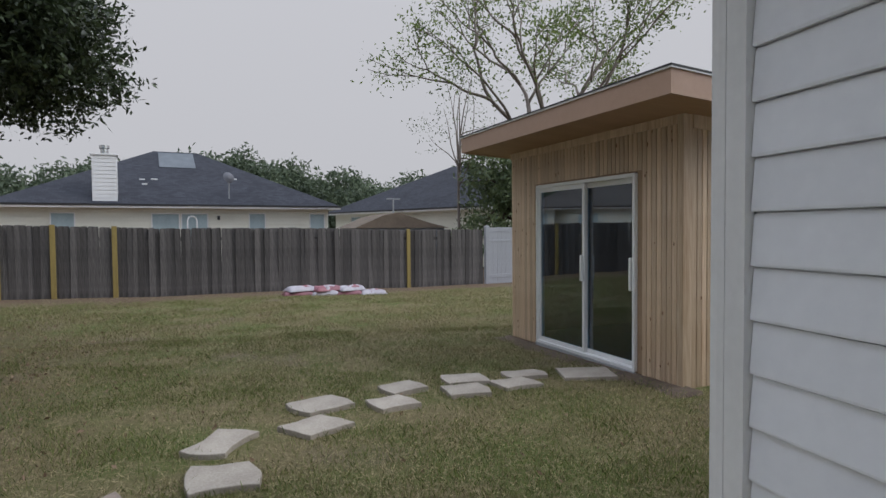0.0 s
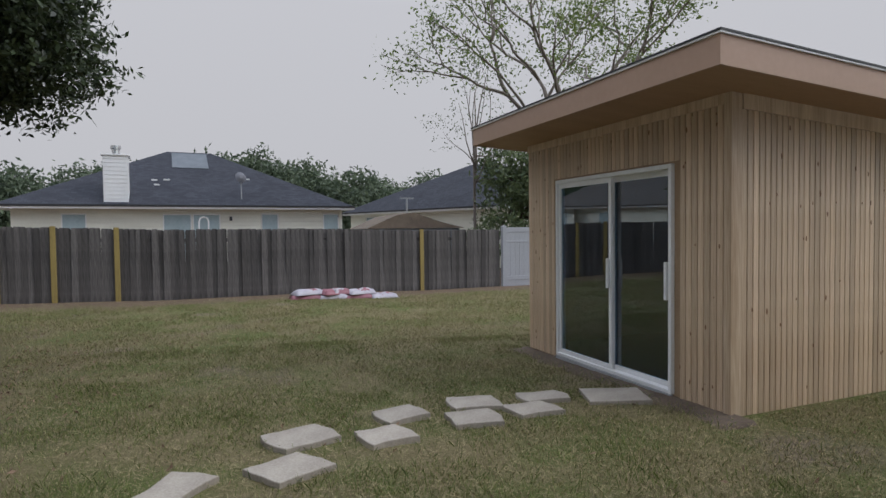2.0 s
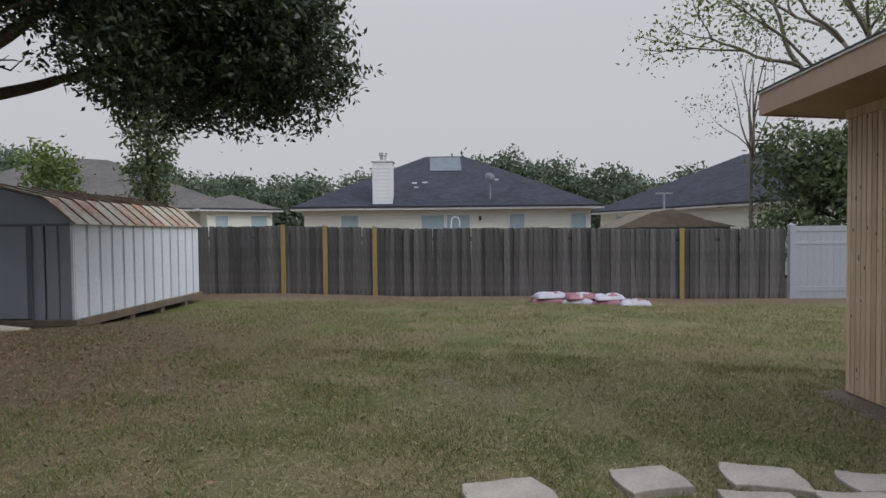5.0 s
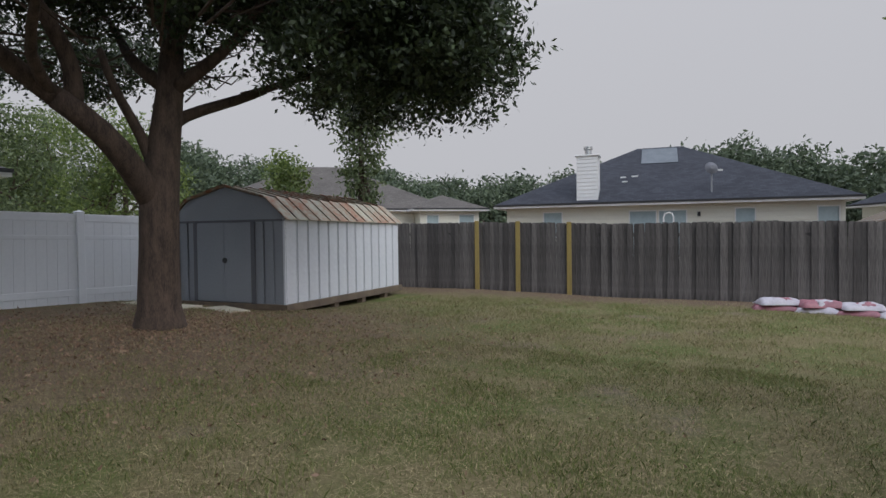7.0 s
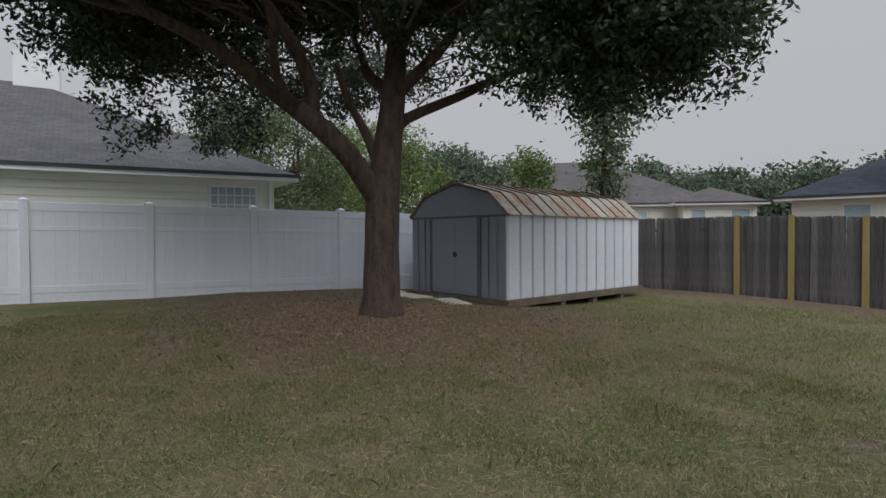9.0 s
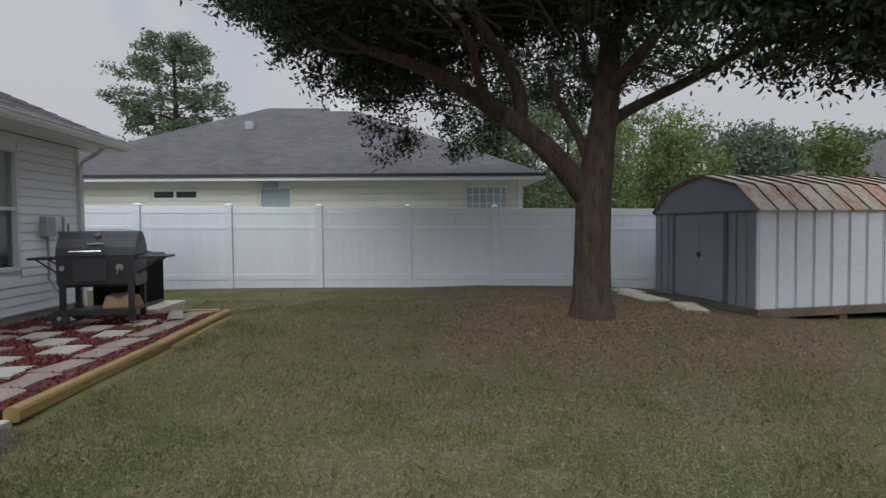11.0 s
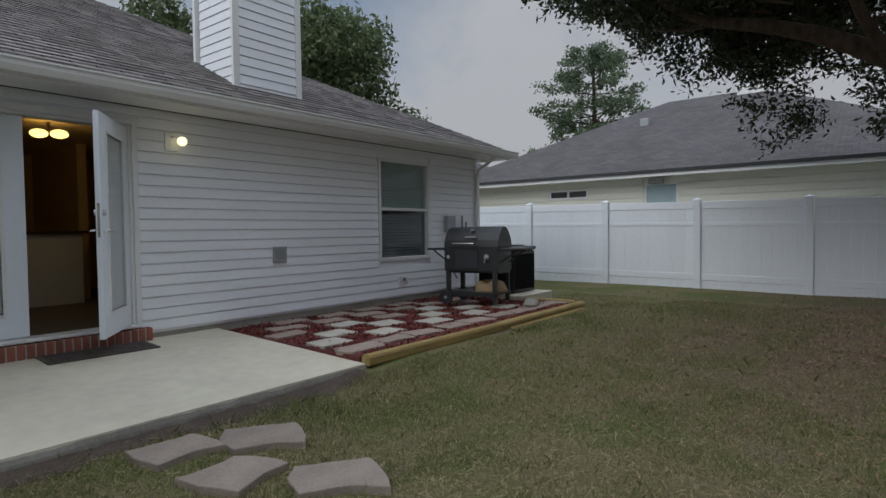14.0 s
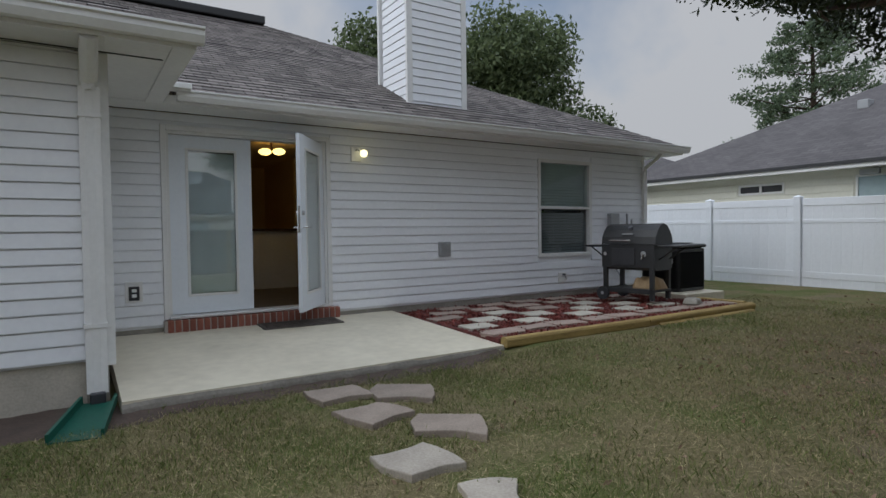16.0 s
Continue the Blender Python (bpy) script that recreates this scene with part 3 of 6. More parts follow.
part("gutter", prism([(2.462 + a, 2.485 + b) for a, b in GUT], "x", 1.93, 13.9), M_WHITE, roof, "white aluminium gutter")
part("gutter_end", box(1.72, 1.97, 0.495, 0.70, 2.585, 2.64, 0.006), M_WHITE, roof)
part("ridge_vent", box(-0.7, 9.0, -5.75, -5.15, 5.50, 5.66, 0.02), M_DRIP, roof, "black ridge vent")

chim = thing("chimney", "white lap-sided boxed chimney on the shingle roof", "chimney", pose(0, 0, 0))
CX0, CX1, CY0, CY1 = -2.27, -1.33, -1.10, -0.22
part("core", box(CX0 + 0.02, CX1 - 0.02, CY0 + 0.02, CY1 - 0.02, 2.7, 5.9), M_SIDING, chim)
siding(chim, pose(CX0 + 0.04, CY1 - 0.02, 0), CX1 - CX0 - 0.08, 2.76, 5.85)
siding(chim, pose(CX1 - 0.02, CY1 - 0.04, 0, 0, 0, -90), CY1 - CY0 - 0.08, 2.76, 5.85)
for cx, cy in ((CX0, CY1), (CX1, CY1), (CX1, CY0)):
    part("corner_post", box(cx - 0.045, cx + 0.045, cy - 0.045, cy + 0.006, 2.72, 5.9), M_WHITE, chim)
part("cap", box(CX0 - 0.05, CX1 + 0.05, CY0 - 0.05, CY1 + 0.05, 5.9, 5.98, 0.01), M_WHITE, chim)


def downspout(m, height, label, s=1.0):
    ob = thing("downspout", label, "downspout", m)
    prof = [(-0.06, 0.0), (0.06, 0.0), (0.068, 0.01), (0.068, 0.075), (0.025, 0.088), (-0.025, 0.082), (-0.068, 0.088), (-0.068, 0.01)]
    prof = [(a * s, b * s) for a, b in prof]
    part("pipe", prism(prof, "z", 0.02, height - 0.28), M_WHITE, ob)
    elbow = tube([(0, 0.045, height - 0.30), (0, 0.055, height - 0.22), (0, 0.30, height - 0.08), (0, 0.40, height + 0.0)], 0.06 * s, 8)
    part("elbow", elbow, M_WHITE, ob)
    for z in (0.5, height - 0.5):
        part("strap", box(-0.076 * s, 0.076 * s, 0.0, 0.093 * s, z, z + 0.03), M_WHITE, ob)
    return ob


ds = downspout(pose(2.645, WY + 0.027, -0.06), 2.53, "white ribbed aluminium downspout on the wing wall")
part("boot", box(-0.05, 0.05, 0.0, 0.14, -0.06, 0.03, 0.01), M_DARK, ds, "black rubber outlet boot")
downspout(pose(HX0 + 0.02, 0.026, 0.0), 2.47, "white aluminium downspout at the house corner", 0.55)

splash = thing("splash_block", "green plastic splash block on bare earth", "splash block", pose(2.64, 2.12, -0.12, -5, 0, -13))
bm = bmesh.new()
prof = [(-0.11, 0), (0.11, 0), (0.15, 0.66), (-0.15, 0.66)]
v0 = [bm.verts.new((x, y, 0.0)) for x, y in prof]
v1 = [bm.verts.new((x, y, 0.02)) for x, y in prof]
for i in range(4):
    bm.faces.new((v0[i], v0[(i + 1) % 4], v1[(i + 1) % 4], v1[i]))
bm.faces.new(v0[::-1])
bm.faces.new(v1)
part("tray", bm, M_GREEN, splash)
for sx in (-1, 1):
    bm = bmesh.new()
    a = [bm.verts.new(p) for p in ((sx * 0.10, 0, 0.02), (sx * 0.12, 0, 0.02), (sx * 0.16, 0.66, 0.02), (sx * 0.14, 0.66, 0.02))]
    b = [bm.verts.new((p.co.x, p.co.y, 0.075)) for p in a]
    for i in range(4):
        bm.faces.new((a[i], a[(i + 1) % 4], b[(i + 1) % 4], b[i]))
    bm.faces.new(b)
    bm.faces.new(a[::-1])
    bmesh.ops.recalc_face_normals(bm, faces=bm.faces[:])
    part("rim", bm, M_GREEN, splash)

# ---- the double door
door = thing("door_1", "white double patio door with one leaf standing open", "door", kind="structure")
for x0, x1, z0, z1 in ((DX0 - 0.055, DX0, 0.19, DZ1 + 0.06), (DX1, DX1 + 0.055, 0.19, DZ1 + 0.06), (DX0, DX1, DZ1, DZ1 + 0.06)):
    part("casing", box(x0, x1, -0.02, 0.034, z0, z1, 0.004), M_WHITE, door)
for x0, x1, z0, z1 in ((DX0, DX0 + 0.03, 0.22, DZ1), (DX1 - 0.03, DX1, 0.22, DZ1), (DX0 + 0.03, DX1 - 0.03, DZ1 - 0.03, DZ1)):
    part("jamb", box(x0, x1, -0.15, 0.0, z0, z1), M_WHITE, door)
part("threshold", box(DX0, DX1, -0.16, 0.06, 0.185, 0.215, 0.006), M_WHITE, door, "pale metal threshold")


def door_leaf(parent, m, label):
    """A leaf 0.9 m wide from its hinge at x = 0, with a tall pane and blinds inside it."""
    w, h, t = 0.895, 2.01, 0.045
    a0, a1, c0, c1 = 0.20, 0.70, 0.22, 1.84
    lf = part("leaf", wall_mesh(w, 0, h, t, [(a0, a1, c0, c1)]), M_DOOR, parent, label, m)
    for x0, x1, z0, z1 in ((a0 - 0.03, a0, c0 - 0.03, c1 + 0.03), (a1, a1 + 0.03, c0 - 0.03, c1 + 0.03), (a0, a1, c0 - 0.03, c0), (a0, a1, c1, c1 + 0.03)):
        part("bead", box(x0, x1, -t - 0.01, 0.01, z0, z1, 0.004), M_WHITE, lf)
    part("pane", box(a0, a1, -0.012, -0.006, c0, c1), M_GLASS_M, lf, "clear glass pane").visible_shadow = False
    part("pane", box(a0, a1, -0.039, -0.033, c0, c1), M_GLASS_M, lf, "clear glass pane").visible_shadow = False
    bm = bmesh.new()
    z = c0 + 0.01
    while z < c1 - 0.02:
        prism([(-0.028, z), (-0.026, z), (-0.016, z + 0.018), (-0.018, z + 0.018)], "x", a0 + 0.001, a1 - 0.001, bm)
        z += 0.0195
    part("blind", bm, M_BLIND, lf, "closed pale blind between the panes")
    return lf


leaf_e = door_leaf(door, Matrix.Translation((DX1 - 0.035, -0.05, 0.225)) @ pose(0, 0, 0, 0, 0, 180) @ pose(0, 0.045, 0), "closed white glazed leaf")
leaf_w = door_leaf(door, pose(DX0 + 0.035, 0.0, 0.225, 0, 0, 53), "white glazed leaf standing open")
for side in (0.0, -0.045):
    s = 1 if side == 0 else -1
    bm = tube([(0.845, side, 0.96), (0.845, side + s * 0.055, 0.96), (0.73, side + s * 0.06, 0.955)], 0.010, 8)
    part("lever_handle", bm, M_CHROME, leaf_w, "brushed steel lever")
    bm = tube([(0.845, side - s * 0.002, 1.12), (0.845, side + s * 0.02, 1.12)], 0.028, 14)
    part("deadbolt", bm, M_CHROME, leaf_w, "brushed steel deadbolt")
part("edge_plate", box(0.895, 0.897, -0.034, -0.011, 0.90, 1.20), M_CHROME, leaf_w)

step_ = thing("brick_step", "row of red bricks under the door threshold", "brick step", kind="structure")
part("mortar", box(-0.06, 1.96, 0.002, 0.098, 0.0, 0.172), M_MORTAR, step_)
brick_me = finish(box(0, 0.060, 0.0, 0.108, 0.0, 0.15, 0.006), "brick")
x = -0.07
while x < 1.93:
    part("brick", brick_me, M_BRICK, step_, m=pose(x, 0.0, 0.026))
    x += 0.0745

mat_ = thing("door_mat", "dark rubber door mat on the patio", "door mat", pose(0.03, 0.13, 0.046, -2.2, 0, -2))
part("pad", box(0, 0.95, 0, 0.38, 0, 0.014, 0.004), M_MAT, mat_)
for i in range(9):
    part("rib", box(0.04, 0.91, 0.03 + i * 0.037, 0.045 + i * 0.037, 0.014, 0.018), M_MAT, mat_)

# ---- the room behind the door
room = thing("room", "dim room with tan walls behind the open door", "room", kind="structure")
part("floor", box(-2.5, 2.5, -5.2, -0.165, 0.12, 0.195), M_FLOORIN, room)
part("wall", box(-2.5, 2.5, -5.3, -5.2, 0.195, 2.5), M_ROOM, room)
part("wall", box(-2.6, -2.5, -5.3, -0.165, 0.195, 2.5), M_ROOM, room)
part("wall", box(2.36, 2.5, -5.2, -0.165, 0.195, 2.5), M_ROOM, room)
part("ceiling", box(-2.6, 2.5, -5.3, -0.165, 2.5, 2.58), M_ROOM, room)
part("inner_wall", box(-0.75, -0.62, -5.2, -3.3, 0.195, 2.5), M_ROOM, room)
fan = thing("ceiling_lamp", "lit ceiling lamp with two warm glass shades", "ceiling lamp", pose(0.22, -1.75, 2.495))
part("stem", tube([(0, 0, 0), (0, 0, -0.12)], 0.02, 8), M_WOODDK, fan)
for dx, dy in ((0.10, 0.0), (-0.08, 0.10)):
    bm = bmesh.new()
    bmesh.ops.create_uvsphere(bm, u_segments=14, v_segments=8, radius=0.095, matrix=Matrix.Translation((dx, dy, -0.14)) @ Matrix.Diagonal((1, 1, 0.55, 1)))
    part("shade", bm, M_LAMP_IN, fan, "glowing warm glass shade", smooth=True)
bulb = new("room_lamp", bpy.data.lights.new("room_lamp", "POINT"))
bulb.data.energy, bulb.data.color, bulb.data.shadow_soft_size = 2.2, (1.0, 0.66, 0.30), 0.1
bulb.matrix_world = pose(0.25, -1.7, 2.2)
cnt = thing("counter", "half-height white room divider with a dark top", "counter", pose(0, 0, 0.195))
part("body", box(-0.5, 1.2, -3.0, -2.85, 0, 0.98), M_WHITE, cnt)
part("top", box(-0.55, 1.25, -3.08, -2.78, 0.98, 1.02, 0.006), M_WOODDK, cnt)
cab = thing("chair", "dark wooden chair in the dim room", "chair", pose(-0.95, -2.5, 0.195, 0, 0, 200))
part("seat", box(-0.22, 0.22, -0.22, 0.22, 0.42, 0.47, 0.01), M_WOODDK, cab)
part("backrest", box(-0.22, 0.22, -0.22, -0.18, 0.5, 1.0, 0.01), M_WOODDK, cab)
for lx in (-0.2, 0.2):
    for ly in (-0.2, 0.2):
        part("leg", box(lx - 0.02, lx + 0.02, ly - 0.02, ly + 0.02, 0, 0.42), M_WOODDK, cab)

# ---- the window
win = thing("window_1", "white double-hung window with grey blinds", "window", kind="structure")
for x0, x1, z0, z1 in ((WX0 - 0.045, WX0 + 0.012, WZ0 - 0.045, WZ1 + 0.045), (WX1 - 0.012, WX1 + 0.045, WZ0 - 0.045, WZ1 + 0.045), (WX0, WX1, WZ1 - 0.012, WZ1 + 0.045), (WX0, WX1, WZ0 - 0.045, WZ0 + 0.012)):
    part("window_frame", box(x0, x1, -0.1, 0.03, z0, z1, 0.004), M_WHITE, win)
mid = (WZ0 + WZ1) / 2 + 0.01
part("meeting_rail", box(WX0, WX1, -0.07, 0.012, mid - 0.022, mid + 0.022, 0.004), M_WHITE, win)
part("pane", box(WX0, WX1, -0.05, -0.044, WZ0, mid), M_SCREEN, win, "lower pane behind an insect screen").visible_shadow = False
part("pane", box(WX0, WX1, -0.03, -0.024, mid, WZ1), M_GLASS, win).visible_shadow = False
for z0, z1, mt in ((WZ0, mid - 0.03, M_BLIND_D), (mid, WZ1, M_BLIND_D)):
    bm = bmesh.new()
    z = z0 + 0.01
    while z < z1 - 0.05:
        prism([(-0.105, z), (-0.10, z), (-0.075, z + 0.042), (-0.08, z + 0.042)], "x", WX0 + 0.03, WX1 - 0.03, bm)
        z += 0.048
    part("blind", bm, mt, win, "grey horizontal blind slats")
part("backing", box(WX0 - 0.1, WX1 + 0.1, -0.3, -0.28, WZ0 - 0.1, WZ1 + 0.1), M_DARK, win)

# ---- small things on the wall
fl = thing("wall_lamp", "lit outdoor wall floodlight with a warm bulb", "wall lamp", pose(-0.36, 0.017, 2.14))
part("plate", box(-0.07, 0.07, 0, 0.02, -0.10, 0.10, 0.004), M_WHITE, fl)
part("arm", tube([(0.0, 0.02, 0.05), (0.0, 0.07, 0.06), (-0.03, 0.10, 0.03)], 0.012, 8), M_WHITE, fl)
bm = bmesh.new()
bmesh.ops.create_uvsphere(bm, u_segments=14, v_segments=8, radius=0.05, matrix=Matrix.Translation((-0.06, 0.13, 0.0)))
part("bulb", bm, M_LAMP_ON, fl, "glowing warm bulb", smooth=True)
vb = thing("wall_vent", "grey square vent box on the siding", "wall vent", pose(-1.72, 0.017, 0.76))
part("frame", box(-0.10, 0.10, 0, 0.025, 0, 0.21, 0.004), M_GREY, vb)
for i in range(5):
    part("slat", box(-0.08, 0.08, 0.025, 0.04, 0.02 + i * 0.036, 0.042 + i * 0.036), M_GREY, vb)
ol = thing("outlet", "black weatherproof outlet on a white plate", "outlet", pose(2.24, 0.017, 0.42))
part("plate", box(-0.085, 0.085, 0, 0.012, -0.02, 0.2, 0.003), M_WHITE, ol)
part("cover", box(-0.05, 0.05, 0.012, 0.04, 0.0, 0.15, 0.006), M_BLACK, ol)
for z in (0.035, 0.09):
    part("socket", box(-0.022, 0.022, 0.04, 0.045, z, z + 0.035, 0.002), M_WHITE, ol)
tp = thing("hose_tap", "outdoor hose tap on a white mounting block", "tap", pose(-4.03, 0.017, 0.26))
part("block", box(-0.08, 0.08, 0, 0.02, 0, 0.16, 0.004), M_WHITE, tp)
part("spout", tube([(0, 0.02, 0.10), (0, 0.09, 0.10), (0, 0.11, 0.05)], 0.013, 8), M_CHROME, tp)
part("wheel", tube([(0, 0.06, 0.12), (0, 0.06, 0.14)], 0.03, 10), M_DARK, tp)
mb = thing("meter_box", "grey electrical disconnect box with conduit", "electrical box", pose(-5.25, 0.017, 1.12))
part("body", box(-0.11, 0.11, 0, 0.09, 0, 0.28, 0.008), M_GREY, mb)
part("conduit", tube([(0.0, 0.04, 0.0), (0.0, 0.04, -0.6), (0.02, 0.2, -0.8)], 0.018, 8), M_GREY, mb)
hp = thing("pipe_stub", "short metal pipes on the wall", "pipe", pose(-5.6, 0.017, 1.05))
part("pipe", tube([(0, 0.05, -0.6), (0, 0.05, 0.35)], 0.02, 8), M_GREY, hp)
part("pipe", tube([(-0.12, 0.05, -0.6), (-0.12, 0.05, 0.25)], 0.015, 8), M_GREY, hp)
part("bracket", box(-0.16, 0.05, 0, 0.05, 0.1, 0.13), M_GREY, hp)

# ---------------------------------------------------------------- patio and paved bed
bm = bmesh.new()
outline = [(-0.86, 0.002), (2.512, 0.002), (2.512, 2.44), (-0.86, 2.44)]
hi_ = [bm.verts.new((x, y, 0.05 - 0.039 * y)) for x, y in outline]
lo_ = [bm.verts.new((x, y, -0.3)) for x, y in outline]
for i in range(4):
    bm.faces.new((lo_[i], lo_[(i + 1) % 4], hi_[(i + 1) % 4], hi_[i]))
bm.faces.new(hi_)
bm.faces.new(lo_[::-1])
bmesh.ops.recalc_face_normals(bm, faces=bm.faces[:])
patio = part("patio", bm, M_CONC)
tagged(patio, "worn pale concrete patio slab", "patio", kind="structure")

bed = part("mulch_bed", box(-5.32, -0.862, 0.002, 2.36, -0.3, 0.008), M_MULCHBED)
tagged(bed, "bed of red mulch beside the patio", "mulch bed", kind="structure")
def slab(points, h, bevel=0.012):
    bm = bmesh.new()
    lo = [bm.verts.new((*p, 0)) for p in points]
    hi = [bm.verts.new((*p, h)) for p in points]
    k = len(points)
    for i in range(k):
        bm.faces.new((lo[i], lo[(i + 1) % k], hi[(i + 1) % k], hi[i]))
    bm.faces.new(lo[::-1])
    top = bm.faces.new(hi)
    bmesh.ops.recalc_face_normals(bm, faces=bm.faces[:])
    bmesh.ops.bevel(bm, geom=list(top.edges), offset=bevel, segments=2, affect="EDGES", profile=0.5)
    return bm


def wavy(w, d, k=3, seed=0, n=26):
    """A four-cornered stone with sharp corners and hollow long sides."""
    r = random.Random(seed)
    c = [(x + r.uniform(-0.1, 0.1), y + r.uniform(-0.12, 0.12)) for x, y in ((-1.0, -0.62), (0.86, -0.95), (1.04, 0.60), (-0.80, 0.98))]
    dent = [0.10 + r.uniform(-0.12, 0.1), -0.14 + r.uniform(-0.1, 0.16), 0.10 + r.uniform(-0.12, 0.1), -0.14 + r.uniform(-0.1, 0.16)]
    out = []
    for i in range(4):
        (x0, y0), (x1, y1) = c[i], c[(i + 1) % 4]
        nx, ny = -(y1 - y0), x1 - x0
        l_ = math.hypot(nx, ny)
        for j in range(7):
            t = j / 7
            o = dent[i] * math.sin(math.pi * t) ** 1.3 + 0.03 * math.sin(9 * t + i) * math.sin(math.pi * t)
            out.append((w * 0.5 * (x0 + (x1 - x0) * t + nx / l_ * o), d * 0.5 * (y0 + (y1 - y0) * t + ny / l_ * o)))
    return out


paved = thing("paved_bed", "square and irregular pavers set in red mulch", "pavers", kind="structure")
rr = random.Random(5)
PAVERS = []
rows_ = ((2.10, "t", -1.12, 0.50, 9), (1.69, "l", -1.08, 0.84, 5), (1.31, "l", -1.50, 0.84, 4), (0.95, "l", -1.95, 1.7, 2), (0.93, "t", -1.12, 1.66, 3), (0.56, "t", -1.42, 0.66, 6), (0.22, "t", -1.75, 0.68, 4))
for y, kind_, x0, dx, k in rows_:
    for i in range(k):
        x = x0 - i * dx + rr.uniform(-0.03, 0.03)
        if kind_ == "l":
            w, d = 0.42 + rr.uniform(-0.02, 0.02), 0.33 + rr.uniform(-0.02, 0.02)
            pts = [(-w / 2, -d / 2), (w / 2 - 0.02, -d / 2 + 0.01), (w / 2, d / 2), (-w / 2 + 0.015, d / 2 - 0.01)]
            bm = slab(pts, 0.04, 0.005)
        else:
            bm = slab(wavy(0.46, 0.36, seed=i + int(y * 10)), 0.04, 0.006)
        PAVERS.append((x, y))
        part("paver", bm, M_PAVE_L if kind_ == "l" else M_PAVE_T, paved, m=pose(x, y + rr.uniform(-0.02, 0.02), -0.006, rr.uniform(-1, 1), rr.uniform(-1, 1), rr.uniform(-6, 6)))


n = 11000
c = np.stack([RNG.uniform(-5.3, -0.88, n), RNG.uniform(0.03, 2.34, n), RNG.uniform(0.008, 0.03, n)], 1)
clear = np.ones(n, bool)
for px, py in PAVERS:
    clear &= ~((np.abs(c[:, 0] - px) < 0.20) & (np.abs(c[:, 1] - py) < 0.135)) | (RNG.random(n) < 0.03)
c = c[clear]
chips = part("mulch_chips", leaf_mesh("mulch_chips", c, 0.024, M_MULCH), M_MULCH)
tagged(chips, "loose red wood mulch chips", "mulch", kind="stuff")


def timber(p, q, r, label):
    p, q = Vector(p), Vector(q)
    d = (q - p)
    ob = thing("landscape_timber", label, "timber", Matrix.Translation(p) @ Vector((1, 0, 0)).rotation_difference(d).to_matrix().to_4x4(), group="timbers edging the bed")
    L = d.length
    prof = [(-r, -r * 0.7), (-r * 0.8, -r), (r * 0.8, -r), (r, -r * 0.7), (r, r * 0.35), (r * 0.75, r * 0.75), (r * 0.3, r * 0.9), (-r * 0.3, r * 0.9), (-r * 0.75, r * 0.75), (-r, r * 0.35)]
    part("beam", prism(prof, "x", 0, L), M_TIMBER, ob)


timber((-0.865, 2.44, -0.012), (-3.05, 2.46, -0.012), 0.054, "yellowish treated timber edging the mulch bed")
timber((-3.06, 2.46, -0.012), (-5.42, 2.43, -0.008), 0.054, "yellowish treated timber edging the mulch bed")
timber((-3.22, 2.50, -0.095), (-5.30, 2.50, -0.095), 0.055, "lower yellowish timber half sunk in earth")
timber((-5.36, 2.36, 0.0), (-5.36, 1.62, 0.0), 0.06, "short yellowish timber closing the bed's end")

# ragged face of the slab, darker than its top, and the bare soil along it
rr = random.Random(2)
bm = bmesh.new()
xs_ = [-0.865 + 3.38 * i / 90 for i in range(91)]
rows3 = []
for x in xs_:
    w_ = noise.noise(Vector((x * 5, 1.3, 0))) + 0.6 * noise.noise(Vector((x * 17, 4.1, 0)))
    e_ = -0.056 - 0.02 * max(0.0, w_ + 0.25)
    rows3.append([bm.verts.new(p) for p in ((x, 2.441, e_), (x, 2.448 + 0.006 * w_, e_ - 0.03), (x, 2.446 + 0.004 * w_, -0.14), (x, 2.45, -0.3), (x, 2.425, -0.3), (x, 2.425, e_))])
for a_, b_ in zip(rows3, rows3[1:]):
    for k in range(5):
        bm.faces.new((a_[k], b_[k], b_[k + 1], a_[k + 1]))
bmesh.ops.recalc_face_normals(bm, faces=bm.faces[:])
tagged(part("patio_face", bm, M_FOUND), "dark, chipped face of the patio slab", "patio", kind="structure")
bm = bmesh.new()
rows3 = []
for i in range(121):
    x = -0.75 + 4.3 * i / 120
    w_ = noise.noise(Vector((x * 1.7, 7.7, 0))) + 0.5 * noise.noise(Vector((x * 6, 2.2, 0)))
    far_ = 2.64 + 0.16 * w_ if x < 2.52 else 2.72 + 0.12 * w_
    near_ = 2.45 if x < 2.52 else WY + 0.02
    r_ = []
    for k in range(5):
        y = near_ + (far_ - near_) * k / 4
        h_ = 0.02 * (1 - k / 4) + 0.012 * noise.noise(Vector((x * 9, y * 9, 1)))
        r_.append(bm.verts.new((x, y, up(x, y) + (h_ + 0.008 if k < 4 else -0.02))))
    rows3.append(r_)
for a_, b_ in zip(rows3, rows3[1:]):
    for k in range(4):
        bm.faces.new((a_[k], b_[k], b_[k + 1], a_[k + 1]))
tagged(part("bare_soil", bm, M_WETDIRT, smooth=True), "dark bare soil along the patio edge", "soil", kind="structure")

